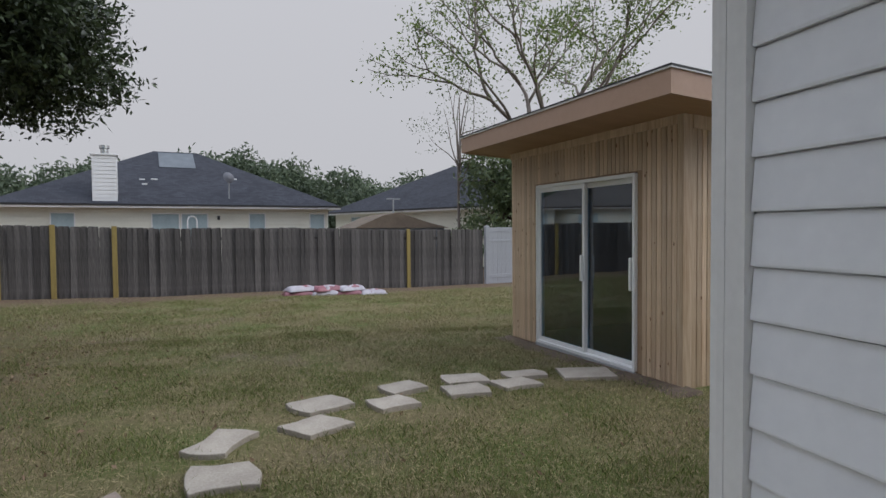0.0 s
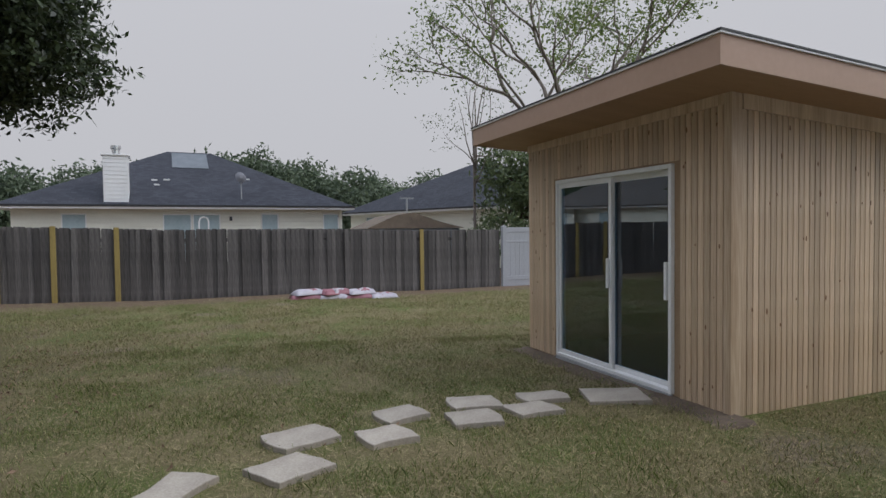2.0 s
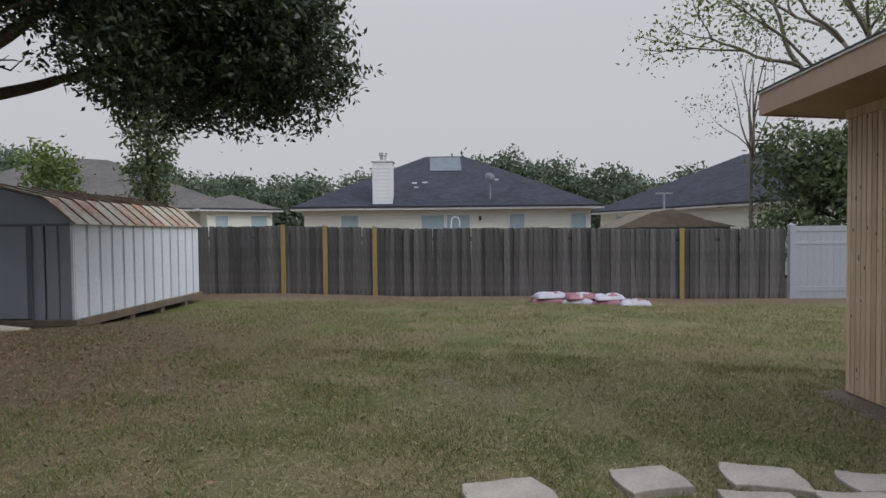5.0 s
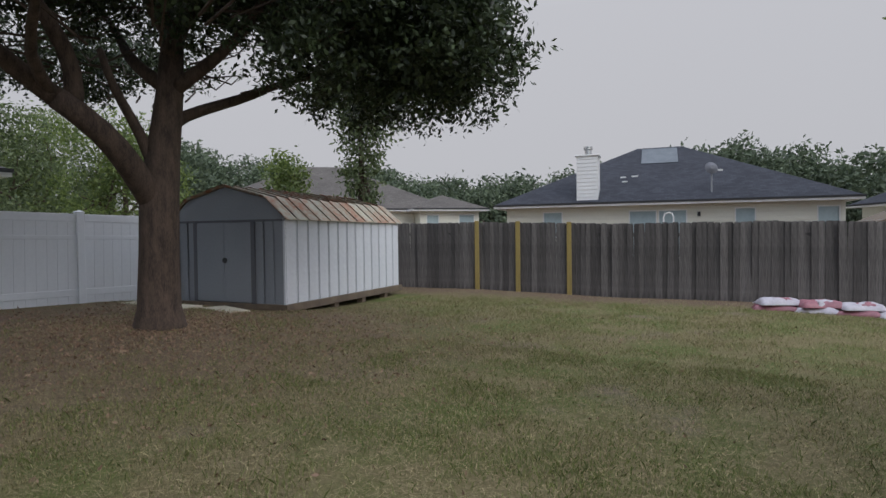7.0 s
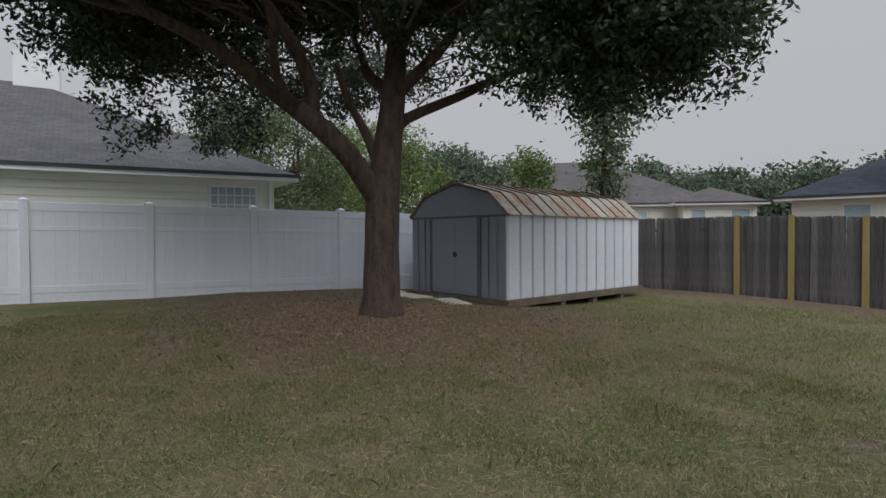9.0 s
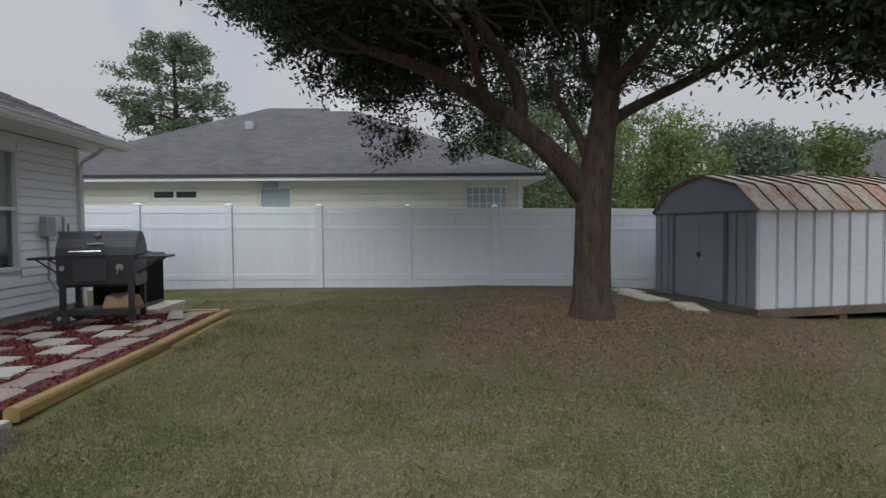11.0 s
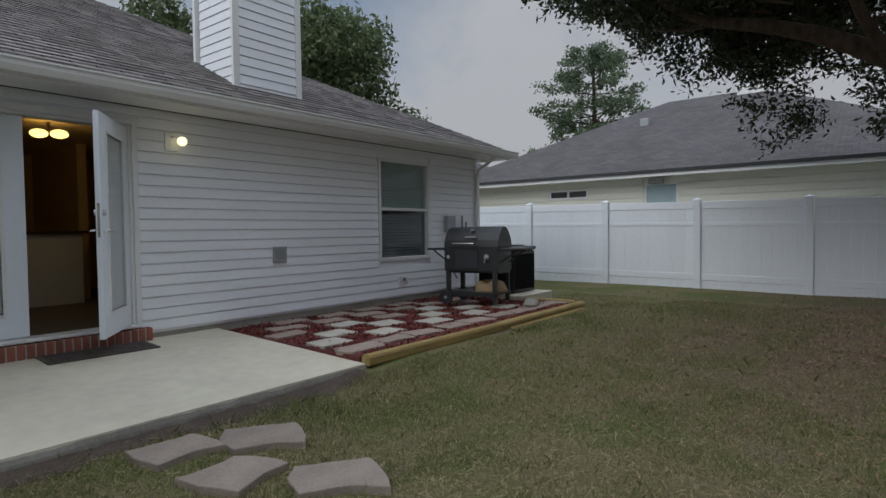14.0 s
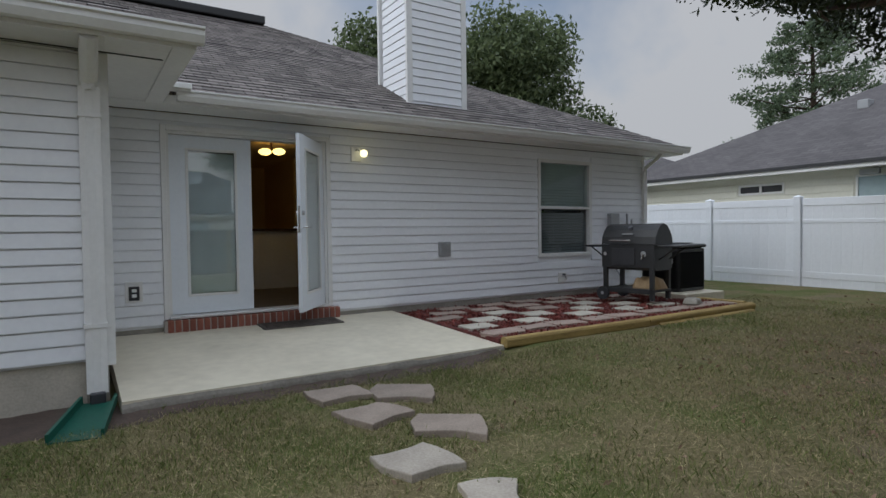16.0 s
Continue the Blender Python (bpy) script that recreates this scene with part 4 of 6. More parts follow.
STONES = [(1.09, 2.88, 0.50, 0.33, 10), (0.65, 3.11, 0.50, 0.36, -20), (1.06, 3.43, 0.46, 0.36, 25), (0.76, 3.90, 0.50, 0.36, -25), (1.21, 4.28, 0.46, 0.40, 15), (1.16, 4.87, 0.52, 0.36, 70),
          (1.77, 5.02, 0.50, 0.38, 45), (1.825, 5.57, 0.50, 0.38, 35), (2.395, 5.46, 0.44, 0.40, 30), (2.575, 5.925, 0.50, 0.36, 30), (3.085, 5.71, 0.48, 0.36, 10),
          (3.22, 6.10, 0.50, 0.36, 5), (3.63, 5.84, 0.48, 0.34, 20), (3.86, 6.16, 0.48, 0.34, 10), (4.49, 6.07, 0.58, 0.40, -8)]
for i, (x, y, w, d, a) in enumerate(STONES):
    st = thing("stepping_stone", "irregular tan concrete stepping stone in the grass" if i > 3 else "irregular dirt-stained brown stepping stone near the patio", "stepping stone", pose(x, y, up(x, y) - 0.018, 0, 0, a), group="stepping stones across the lawn")
    part("slab", slab(wavy(w * (0.80 if i > 3 else 0.86), d + (0.04 if i > 3 else 0.13), seed=i) if i < 14 else [(-0.28, -0.19), (0.25, -0.22), (0.29, 0.17), (-0.24, 0.21)], 0.062, 0.007), M_STONE if i > 3 else M_STONE_D, st)


# ---------------------------------------------------------------- fences
def vinyl_fence(name, p, q, bays, z_of, height, label, vinyl):
    """Posts with pyramid caps and tongue-and-groove panels between two rails."""
    p, q = Vector((*p, 0)), Vector((*q, 0))
    d = (q - p) / bays
    ang = math.degrees(math.atan2(d.y, d.x))
    ob = thing(name, label, "fence", kind="structure")
    L = d.length
    for i in range(bays + 1):
        c = p + d * i
        z = z_of(c.x, c.y)
        m = pose(c.x, c.y, z, 0, 0, ang)
        post = part("post", box(-0.064, 0.064, -0.064, 0.064, -0.3, height + 0.015, 0.006), vinyl, ob, m=m)
        bm = bmesh.new()
        bmesh.ops.create_cone(bm, cap_ends=True, segments=4, radius1=0.100, radius2=0.0, depth=0.035, matrix=Matrix.Translation((0, 0, height + 0.0535)) @ pose(0, 0, 0, 0, 0, 45))
        box(-0.071, 0.071, -0.071, 0.071, height + 0.016, height + 0.036, bm=bm)
        part("cap", bm, vinyl, post)
        if i < bays:
            e = c + d
            dz = z_of(e.x, e.y) - z
            m2 = Matrix.Translation((c.x, c.y, z)) @ pose(0, 0, 0, 0, 0, ang) @ pose(0, 0, 0, 0, -math.degrees(math.atan2(dz, L)), 0)
            part("rail", box(0.06, L - 0.06, -0.025, 0.025, height - 0.14, height, 0.006), vinyl, ob, m=m2)
            part("rail", box(0.06, L - 0.06, -0.024, 0.024, height - 0.46, height - 0.39, 0.006), vinyl, ob, m=m2)
            part("rail", box(0.06, L - 0.06, -0.025, 0.025, 0.20, 0.32, 0.006), vinyl, ob, m=m2)
            n = int((L - 0.12) / 0.152)
            w = (L - 0.12) / n
            pl = PANEL.get((name, round(w, 3)))
            if pl is None:
                pl = PANEL[name, round(w, 3)] = finish(prism([(0, -0.011), (0.005, -0.015), (w - 0.004, -0.015), (w, -0.011), (w, 0.015), (0, 0.015)], "z", -0.06, height - 0.10), "panel_board")
            for k in range(n):
                part("panel_board", pl, vinyl, ob, m=m2 @ pose(0.06 + k * w, 0, 0))
    return ob


PANEL = {}
vinyl_fence("fence_west", (-8.73, -3.90), (-8.73, 12.21), 9, lambda x, y: -0.03 - 0.0135 * (y - 1.5), 1.68, "white vinyl privacy fence with capped posts", M_FENCEW)


def nfence_y(x):
    return 16.575 + 0.14 * (x + 2.54)


wood = thing("fence_north", "weathered grey-brown wooden picket fence", "fence", kind="structure")
rr = random.Random(11)
pick = [finish(prism([(-w / 2, 0), (w / 2, 0), (w / 2, 1.70), (w / 2 - 0.02, 1.74), (-w / 2 + 0.02, 1.74), (-w / 2, 1.70)], "y", -0.009, 0.009), "picket") for w in (0.128, 0.136, 0.142)]
x = -10.6
while x < 7.66:
    y = nfence_y(x)
    off = 0.012 if int(x / 0.119) % 2 else 0.0
    part("picket", pick[rr.randrange(3)], M_PICKET, wood, m=pose(x, y - off, up(x, y) - 0.02 + rr.uniform(-0.012, 0.012), rr.uniform(-1.5, 1.5), rr.uniform(-0.6, 0.6), 7.9 + rr.uniform(-3, 3)))
    x += 0.119
for z in (0.35, 1.40):
    bm = bmesh.new()
    a, b = (-10.6, nfence_y(-10.6)), (7.7, nfence_y(7.7))
    v = []
    for (px, py) in (a, b):
        g = up(px, py) + z
        v.append([bm.verts.new((px, py + dy, g + dz)) for dy, dz in ((0.02, 0), (0.06, 0), (0.06, 0.09), (0.02, 0.09))])
    for i in range(4):
        bm.faces.new((v[0][i], v[0][(i + 1) % 4], v[1][(i + 1) % 4], v[1][i]))
    part("rail", bm, M_PICKET, wood)
for x in (-4.69, -3.62, -2.36, 5.19):
    y = nfence_y(x)
    part("post", box(-0.055, 0.055, -0.075, -0.028, -0.05, 1.75, 0.006), M_POST, wood, "yellowed newer timber post", m=pose(x, y, up(x, y), 0, 0, 7.9))
# its grey stands in for tree shade on white panels
vinyl_fence("fence_north_east", (7.82, nfence_y(7.82)), (15.1, nfence_y(15.1)), 4, lambda x, y: -0.52, 1.80, "white vinyl fence panels past the wooden fence, coloured as in shade", M_FENCEO)

# ---------------------------------------------------------------- the garden studio
SA = math.degrees(0.14)
SM = pose(5.043, 5.643, 0, 0, 0, SA)          # local y runs along the glazed front, x goes into the building
F0, F1, SD = -0.28, 2.76, 3.4               # front from corner to corner, depth
SB, ST = -0.27, 2.285
FALL = 0.06                                # the roof falls to the back
G0, G1, GZ0, GZ1 = 0.315, 2.12, -0.24, 1.78
studio = thing("garden_studio", "new timber-clad garden studio with a flat overhanging roof", "garden building", SM)
part("core", wall_mesh(F1 - F0, SB - 0.1, ST, 0.12, [(G0 - F0, G1 - F0, GZ0, GZ1)]), M_GROOVE, studio, m=Matrix.Translation((0.02, F0, 0)) @ pose(0, 0, 0, 0, 0, 90))
for a in (F0, F1 - 0.12):
    part("core", prism([(0.15, SB - 0.1), (SD, SB - 0.1), (SD, ST - FALL * SD), (0.15, ST - FALL * 0.15)], "y", a, a + 0.12), M_GROOVE, studio)
part("core", box(SD, SD + 0.12, F0, F1, SB - 0.1, ST - FALL * SD - 0.01), M_GROOVE, studio)
part("floor", box(0.15, SD, F0 + 0.12, F1 - 0.12, SB - 0.1, GZ0 + 0.02), M_FLOORIN, studio)
part("inner_wall", box(SD - 0.05, SD - 0.01, F0 + 0.13, F1 - 0.13, GZ0 + 0.03, ST - 0.25), M_GREY, studio)
rr = random.Random(3)
BW = 0.064


def board_mesh(z0, z1):
    return finish(prism([(0.0, 0.0), (0.006, -0.016), (BW - 0.008, -0.016), (BW - 0.005, -0.012), (BW - 0.005, 0.0)], "z", z0, z1), "board")


full, over = board_mesh(SB, ST), board_mesh(GZ1 + 0.02, ST)
k = int((F1 - F0) / BW)
for i in range(k):
    y = F1 - (i + 1) * (F1 - F0) / k
    hit = y + BW > G0 - 0.03 and y < G1 + 0.03
    part("board", over if hit else full, M_CEDAR, studio, m=Matrix.Translation((0.018, y + BW, 0)) @ pose(0, 0, 0, 0, 0, -90))
for i in range(int(SD / BW)):
    part("board", board_mesh(SB, ST - FALL * (0.10 + i * BW)), M_CEDAR, studio, m=pose(0.10 + i * BW, F0 - 0.001, 0))
part("corner_board", box(-0.012, 0.10, F0 - 0.022, F0 + 0.05, SB, ST, 0.003), M_CEDAR, studio)
part("frieze_board", prism([(0.101, ST - 0.15), (SD, ST - 0.15 - FALL * SD), (SD, ST - FALL * SD), (0.101, ST - 0.002)], "y", F0 - 0.034, F0 - 0.018), M_CEDAR, studio, "plain cedar board under the soffit")
part("frieze_board", box(-0.016, 0.001, F0 + 0.051, F1, ST - 0.11, ST - 0.002, 0.003), M_CEDAR, studio, "plain cedar board under the soffit")
kn = bmesh.new()
bmesh.ops.create_uvsphere(kn, u_segments=8, v_segments=5, radius=1)
knot = finish(kn, "knot")
for i in range(90):
    s = rr.uniform(0.005, 0.014)
    if i < 46:
        y = rr.choice([rr.uniform(F0 + 0.1, G0 - 0.06), rr.uniform(G1 + 0.06, F1 - 0.05), rr.uniform(F0 + 0.1, F1 - 0.1)])
        z = rr.uniform(SB + 0.1, ST - 0.1)
        if G0 - 0.05 < y < G1 + 0.05:
            z = rr.uniform(GZ1 + 0.08, ST - 0.05)
        m = Matrix.Translation((0.0015, y, z)) @ Matrix.Diagonal((0.003, s * 0.8, s * rr.uniform(1.2, 2.4), 1))
    else:
        m = Matrix.Translation((rr.uniform(0.2, SD - 0.2), F0 - 0.0175, rr.uniform(SB + 0.1, ST - 0.25))) @ Matrix.Diagonal((s * 0.8, 0.003, s * rr.uniform(1.2, 2.4), 1))
    part("knot", knot, M_KNOT, studio, m=m)
R0, R1, RW0, RW1 = -0.755, 3.06, -0.627, SD + 0.5
FT = ST + 0.20


def raked(x0, x1, z0, z1, y0, y1):
    """A slab that falls with the roof, from z0 to z1 at the front edge."""
    f0, f1 = FALL * (x0 - RW0), FALL * (x1 - RW0)
    return prism([(x0, z0 - f0), (x1, z0 - f1), (x1, z1 - f1), (x0, z1 - f0)], "y", y0, y1)


part("soffit", raked(RW0 + 0.02, RW1 - 0.02, ST + 0.012, ST + 0.03, R0 + 0.02, R1 - 0.02), M_SOFFIT_T, studio, "reddish plywood soffit")
part("fascia", box(RW0, RW0 + 0.02, R0, R1, ST, FT), M_FASCIA, studio, "tan painted fascia board")
part("fascia", raked(RW0 + 0.021, RW1, ST, FT, R0, R0 + 0.02), M_FASCIA, studio, "tan painted fascia board")
part("fascia", raked(RW0 + 0.021, RW1, ST, FT, R1 - 0.02, R1), M_FASCIA, studio, "tan painted fascia board")
part("drip_edge", raked(RW0 - 0.015, RW1, FT + 0.001, FT + 0.014, R0 - 0.015, R1 + 0.015), M_WHITE, studio, "white metal drip edge")
part("roofing", raked(RW0 - 0.02, RW1, FT + 0.015, FT + 0.03, R0 - 0.02, R1 + 0.02), M_DRIP, studio, "black roofing felt")

# bare earth along the foot of the studio
bm = bmesh.new()
rows3 = []
for i in range(71):
    ly = F0 - 0.25 + (F1 - F0 + 0.4) * i / 70
    w_ = 0.34 + 0.14 * noise.noise(Vector((ly * 2.3, 3.3, 0))) + 0.06 * noise.noise(Vector((ly * 9, 1.1, 0)))
    r_ = []
    for k in range(5):
        p = SM @ Vector((0.03 - w_ * k / 4, ly, 0))
        h_ = 0.022 * (1 - k / 4) + 0.01 * noise.noise(Vector((p.x * 11, p.y * 11, 2)))
        r_.append(bm.verts.new((p.x, p.y, up(p.x, p.y) + (h_ + 0.006 if 0 < i < 70 and k < 4 else -0.02))))
    rows3.append(r_)
for a_, b_ in zip(rows3, rows3[1:]):
    for k in range(4):
        bm.faces.new((a_[k], b_[k], b_[k + 1], a_[k + 1]))
bmesh.ops.recalc_face_normals(bm, faces=bm.faces[:])
tagged(part("bare_soil", bm, M_STUDIOSOIL, smooth=True), "brown bare earth along the studio front", "soil", kind="structure")

sl = thing("sliding_door", "white-framed sliding glass door in the studio front", "sliding door", SM)
fr = [(G0, G0 + 0.035, GZ0, GZ1), (G1 - 0.035, G1, GZ0, GZ1), (G0 + 0.035, G1 - 0.035, GZ1 - 0.04, GZ1), (G0 + 0.035, G1 - 0.035, GZ0, GZ0 + 0.035)]
for y0, y1, z0, z1 in fr:
    part("outer_frame", box(-0.022, 0.09, y0, y1, z0, z1, 0.005), M_WHITE, sl)
midy = 1.175
for y0, y1, x0 in ((G0 + 0.035, midy + 0.03, 0.045), (midy - 0.03, G1 - 0.035, 0.0)):
    sash = part("sash", wall_mesh(y1 - y0, GZ0 + 0.035, GZ1 - 0.04, 0.035, [(0.042, y1 - y0 - 0.042, GZ0 + 0.08, GZ1 - 0.095)]), M_WHITE, sl, m=Matrix.Translation((x0, y0, 0)) @ pose(0, 0, 0, 0, 0, 90))
    part("pane", box(0.042, y1 - y0 - 0.042, -0.02, -0.014, GZ0 + 0.08, GZ1 - 0.095), M_GLASS_D, sash, "dark reflecting glass").visible_shadow = False
part("pull_handle", box(-0.035, 0.0, midy - 0.012, midy + 0.018, 0.62, 0.92, 0.006), M_WHITE, sl)
part("pull_handle", box(-0.012, 0.045, G0 + 0.068, G0 + 0.10, 0.58, 0.92, 0.006), M_WHITE, sl)
part("sill", box(-0.03, 0.0, G0, G1, GZ0 - 0.09, GZ0 - 0.002, 0.004), M_GREY, sl)

# ---------------------------------------------------------------- the metal shed
HM = pose(-5.25, 10.30, 0, 0, 0, 9.0)   # local origin at the corner nearest the lawn; x runs back from -w, y along the long side
SHW, SHL, SHB, SHT = 2.68, 4.30, -0.09, 1.42
shed = thing("metal_shed", "grey and white ribbed metal barn shed with a rusting roof", "shed", HM)
part("core", box(-SHW + 0.03, -0.03, 0.03, SHL - 0.03, SHB, SHT), M_SHEDG, shed)
rib = finish(prism([(0.0, 0.0), (0.02, 0.0), (0.024, 0.016), (0.05, 0.018), (0.317, 0.018), (0.3295, 0.0)], "z", SHB, SHT - 0.02), "wall_panel")
for i in range(13):
    part("wall_panel", rib, M_SHEDW, shed, "white ribbed metal panel", m=Matrix.Translation((-0.028, 0.004 + (i + 1) * 0.3300, 0)) @ pose(0, 0, 0, 0, 0, -90))
for i in range(13):
    part("rib_line", box(-0.004, 0.0, 0.016 + i * 0.3300, 0.026 + i * 0.3300, SHB, SHT - 0.02), M_SHEDG, shed)
part("corner_trim", box(-0.04, 0.0, -0.012, 0.03, SHB, SHT), M_SHEDW, shed)
PEAK = [(-SHW - 0.05, SHT), (-SHW + 0.42, SHT + 0.38), (-SHW / 2, SHT + 0.62), (-0.42, SHT + 0.38), (0.05, SHT)]
part("gable", prism([(-SHW, SHT - 0.02), (-SHW + 0.42, SHT + 0.36), (-SHW / 2, SHT + 0.59), (-0.42, SHT + 0.36), (0.0, SHT - 0.02)], "y", 0.0, 0.03), M_SHEDG, shed, "grey metal gable")
part("gable_trim", box(-SHW, 0.0, -0.012, 0.0, SHT - 0.05, SHT - 0.01), M_SHEDT, shed)
panel_g = finish(prism([(0.0, 0.0), (0.03, 0.0), (0.036, 0.012), (0.212, 0.012), (0.218, 0.0)], "z", SHB, SHT - 0.05), "front_panel")
for i in range(3):
    part("front_panel", panel_g, M_SHEDG, shed, m=Matrix.Translation((-0.01 - i * 0.22, 0.01, 0)) @ pose(0, 0, 0, 0, 0, 180))
    part("front_panel", panel_g, M_SHEDG, shed, m=Matrix.Translation((-SHW + 0.66 - i * 0.22, 0.01, 0)) @ pose(0, 0, 0, 0, 0, 180))
for a, b in ((-2.02, -1.35), (-1.345, -0.68)):
    dr = part("door", box(a, b, -0.03, 0.01, SHB + 0.02, SHT - 0.06, 0.004), M_SHEDG, shed, "sliding grey metal door")
for xx in (-2.05, -0.70):
    part("door_trim", box(xx - 0.03, xx + 0.05, -0.036, 0.0, SHB, SHT - 0.05), M_SHEDT, shed, "dark grey door channel")
bm = tube([(-1.33, -0.03, 0.68), (-1.33, -0.05, 0.68)], 0.05, 12)
part("door_handle", bm, M_BLACK, shed, "black round handle")
for s in (1, -1):
    for (a, az), (b, bz) in (((0.05, SHT - 0.02), (-0.42, SHT + 0.385)), ((-0.42, SHT + 0.385), (-SHW / 2, SHT + 0.62))):
        if s < 0:
            a, b = -SHW - a, -SHW - b
        steep = abs(bz - az) > 0.3
        nseg = 13
        for i in range(nseg):
            y0, y1 = -0.05 + i * (SHL + 0.1) / nseg, -0.05 + (i + 1) * (SHL + 0.1) / nseg
            bm = bmesh.new()
            cols = [(y0, 0.03), (y0 + 0.02, 0.03), (y0 + 0.026, 0.0), (y1, 0.0)]
            va = [bm.verts.new((a, yy, az + h)) for yy, h in cols]
            vb = [bm.verts.new((b, yy, bz + h)) for yy, h in cols]
            wa = [bm.verts.new((a, yy, az + h - 0.012)) for yy, h in cols]
            wb = [bm.verts.new((b, yy, bz + h - 0.012)) for yy, h in cols]
            for j in range(3):
                bm.faces.new((va[j], va[j + 1], vb[j + 1], vb[j]))
                bm.faces.new((wa[j + 1], wa[j], wb[j], wb[j + 1]))
                bm.faces.new((va[j], wa[j], wa[j + 1], va[j + 1]))
            part("roof_panel", bm, M_RUST, shed, "rust-stained metal roof panel")
part("base_frame", box(-SHW - 0.04, 0.06, -0.05, 0.05, SHB - 0.10, SHB - 0.002, 0.006), M_WOODF, shed, "wooden floor joist")
part("base_frame", box(-0.03, 0.05, 0.05, SHL + 0.05, SHB - 0.13, SHB - 0.002, 0.006), M_WOODF, shed, "wooden floor joist")
part("base_frame", box(-SHW - 0.04, -SHW + 0.05, 0.05, SHL + 0.05, SHB - 0.13, SHB - 0.002, 0.006), M_WOODF, shed)
for yy in (0.5, 1.55, 2.6, 3.6):
    for xx in (-0.06, -SHW + 0.06):
        part("foot", box(xx - 0.07, xx + 0.07, yy - 0.07, yy + 0.07, -0.50, SHB - 0.13), M_WOODF, shed, "short wooden pier")
part("ramp", box(-2.6, -0.5, -0.30, -0.052, SHB - 0.20, SHB - 0.12, 0.01), M_WOODF, shed)
for i, (x, y, w, d, a) in enumerate(((-7.0, 9.25, 1.1, 0.45, 5), (-5.9, 9.55, 1.0, 0.4, -14), (-7.9, 9.3, 0.7, 0.45, 8))):
    st = thing("flat_paver", "flat grey concrete slab on the bare earth by the shed", "paving slab", pose(x, y, up(x, y) - 0.025, 0, 0, a), group="slabs before the shed")
    part("slab", box(-w / 2, w / 2, -d / 2, d / 2, 0, 0.055, 0.01), M_CONC, st)

# ---------------------------------------------------------------- barbecue, air conditioner
BED = 0.05
gr = thing("barbecue_grill", "black charcoal barrel grill with side shelves and wheels", "barbecue", pose(-4.06, 0.86, BED, 0, 0, 98.6))
L_, D_ = 0.86, 0.52
for lx in (0.05, L_ - 0.05):
    for ly in (0.03, D_ - 0.03):
        part("leg", box(lx - 0.03, lx + 0.03, ly - 0.03, ly + 0.03, 0.03 if lx > 0.5 else 0.06, 0.52, 0.004), M_BLACK, gr)
part("lower_shelf", box(0.0, L_, 0.02, D_ - 0.02, 0.15, 0.18, 0.004), M_BLACK, gr)
part("rail", box(0.0, L_, 0.0, 0.03, 0.12, 0.19, 0.004), M_BLACK, gr)
part("body", prism([(0.0, 0.50), (0.0, 0.84), (D_, 0.84), (D_, 0.50), (D_ - 0.08, 0.46), (0.08, 0.46)], "x", 0.0, L_), M_BLACK, gr, "black steel fire box")
lidp = [(0.01, 0.845), (0.03, 0.95), (0.09, 1.05), (0.17, 1.12), (0.26, 1.145), (D_ - 0.17, 1.12), (D_ - 0.09, 1.05), (D_ - 0.02, 0.95), (D_, 0.845)]
lid = part("lid", prism(lidp, "x", -0.01, L_ + 0.01), M_BLACK, gr, "rounded black lid")
part("handle", tube([(0.17, -0.02, 0.90), (0.17, -0.06, 0.90), (0.52, -0.06, 0.90), (0.52, -0.02, 0.90)], 0.013, 8), M_CHROME, lid, "steel bar handle")
part("thermometer", tube([(0.43, 0.11, 1.07), (0.43, 0.09, 1.10)], 0.035, 12), M_SHEDT, lid)
part("badge", box(0.34, 0.52, 0.012, 0.03, 0.985, 1.005), M_GREY, lid)
part("charcoal_door", box(0.18, 0.56, -0.014, 0.0, 0.53, 0.78, 0.006), M_DARK, gr, "black charcoal access door")
part("dial", tube([(0.70, -0.02, 0.70), (0.70, 0.0, 0.70)], 0.045, 14), M_CHROME, gr, "round steel air vent")
part("hook", tube([(0.70, -0.03, 0.70), (0.68, -0.04, 0.62)], 0.012, 8), M_CHROME, gr)
part("dial", tube([(0.07, -0.02, 0.70), (0.07, 0.0, 0.70)], 0.03, 12), M_CHROME, gr)
part("side_shelf", box(-0.34, -0.012, 0.06, D_ - 0.04, 0.80, 0.83, 0.006), M_BLACK, gr, "black folding side shelf")
part("side_shelf", box(L_ + 0.012, L_ + 0.36, 0.06, D_ - 0.04, 0.80, 0.83, 0.006), M_BLACK, gr, "black folding side shelf")
for sx, ex in ((-0.01, -0.26), (L_ + 0.01, L_ + 0.27)):
    part("shelf_brace", tube([(sx, 0.12, 0.62), (ex, 0.12, 0.80)], 0.012, 6), M_BLACK, gr)
    part("shelf_brace", tube([(sx, D_ - 0.1, 0.62), (ex, D_ - 0.1, 0.80)], 0.012, 6), M_BLACK, gr)
for ly in (-0.04, D_ + 0.0):
    w_ = part("wheel", tube([(0.03, ly, 0.10), (0.03, ly + 0.045, 0.10)], 0.10, 18), M_DARK, gr, "black plastic wheel")
    part("hub", tube([(0.03, ly - 0.006, 0.10), (0.03, ly + 0.05, 0.10)], 0.025, 10), M_GREY, w_)
for ly in (0.03, D_ - 0.03):
    part("caster", tube([(L_ - 0.07, ly, 0.03), (L_ - 0.03, ly, 0.03)], 0.03, 10), M_CHROME, gr)
sack = thing("charcoal_bag", "crumpled tan charcoal bag on the grill's shelf", "bag", pose(-4.42, 1.46, BED + 0.18, 0, 0, 98))


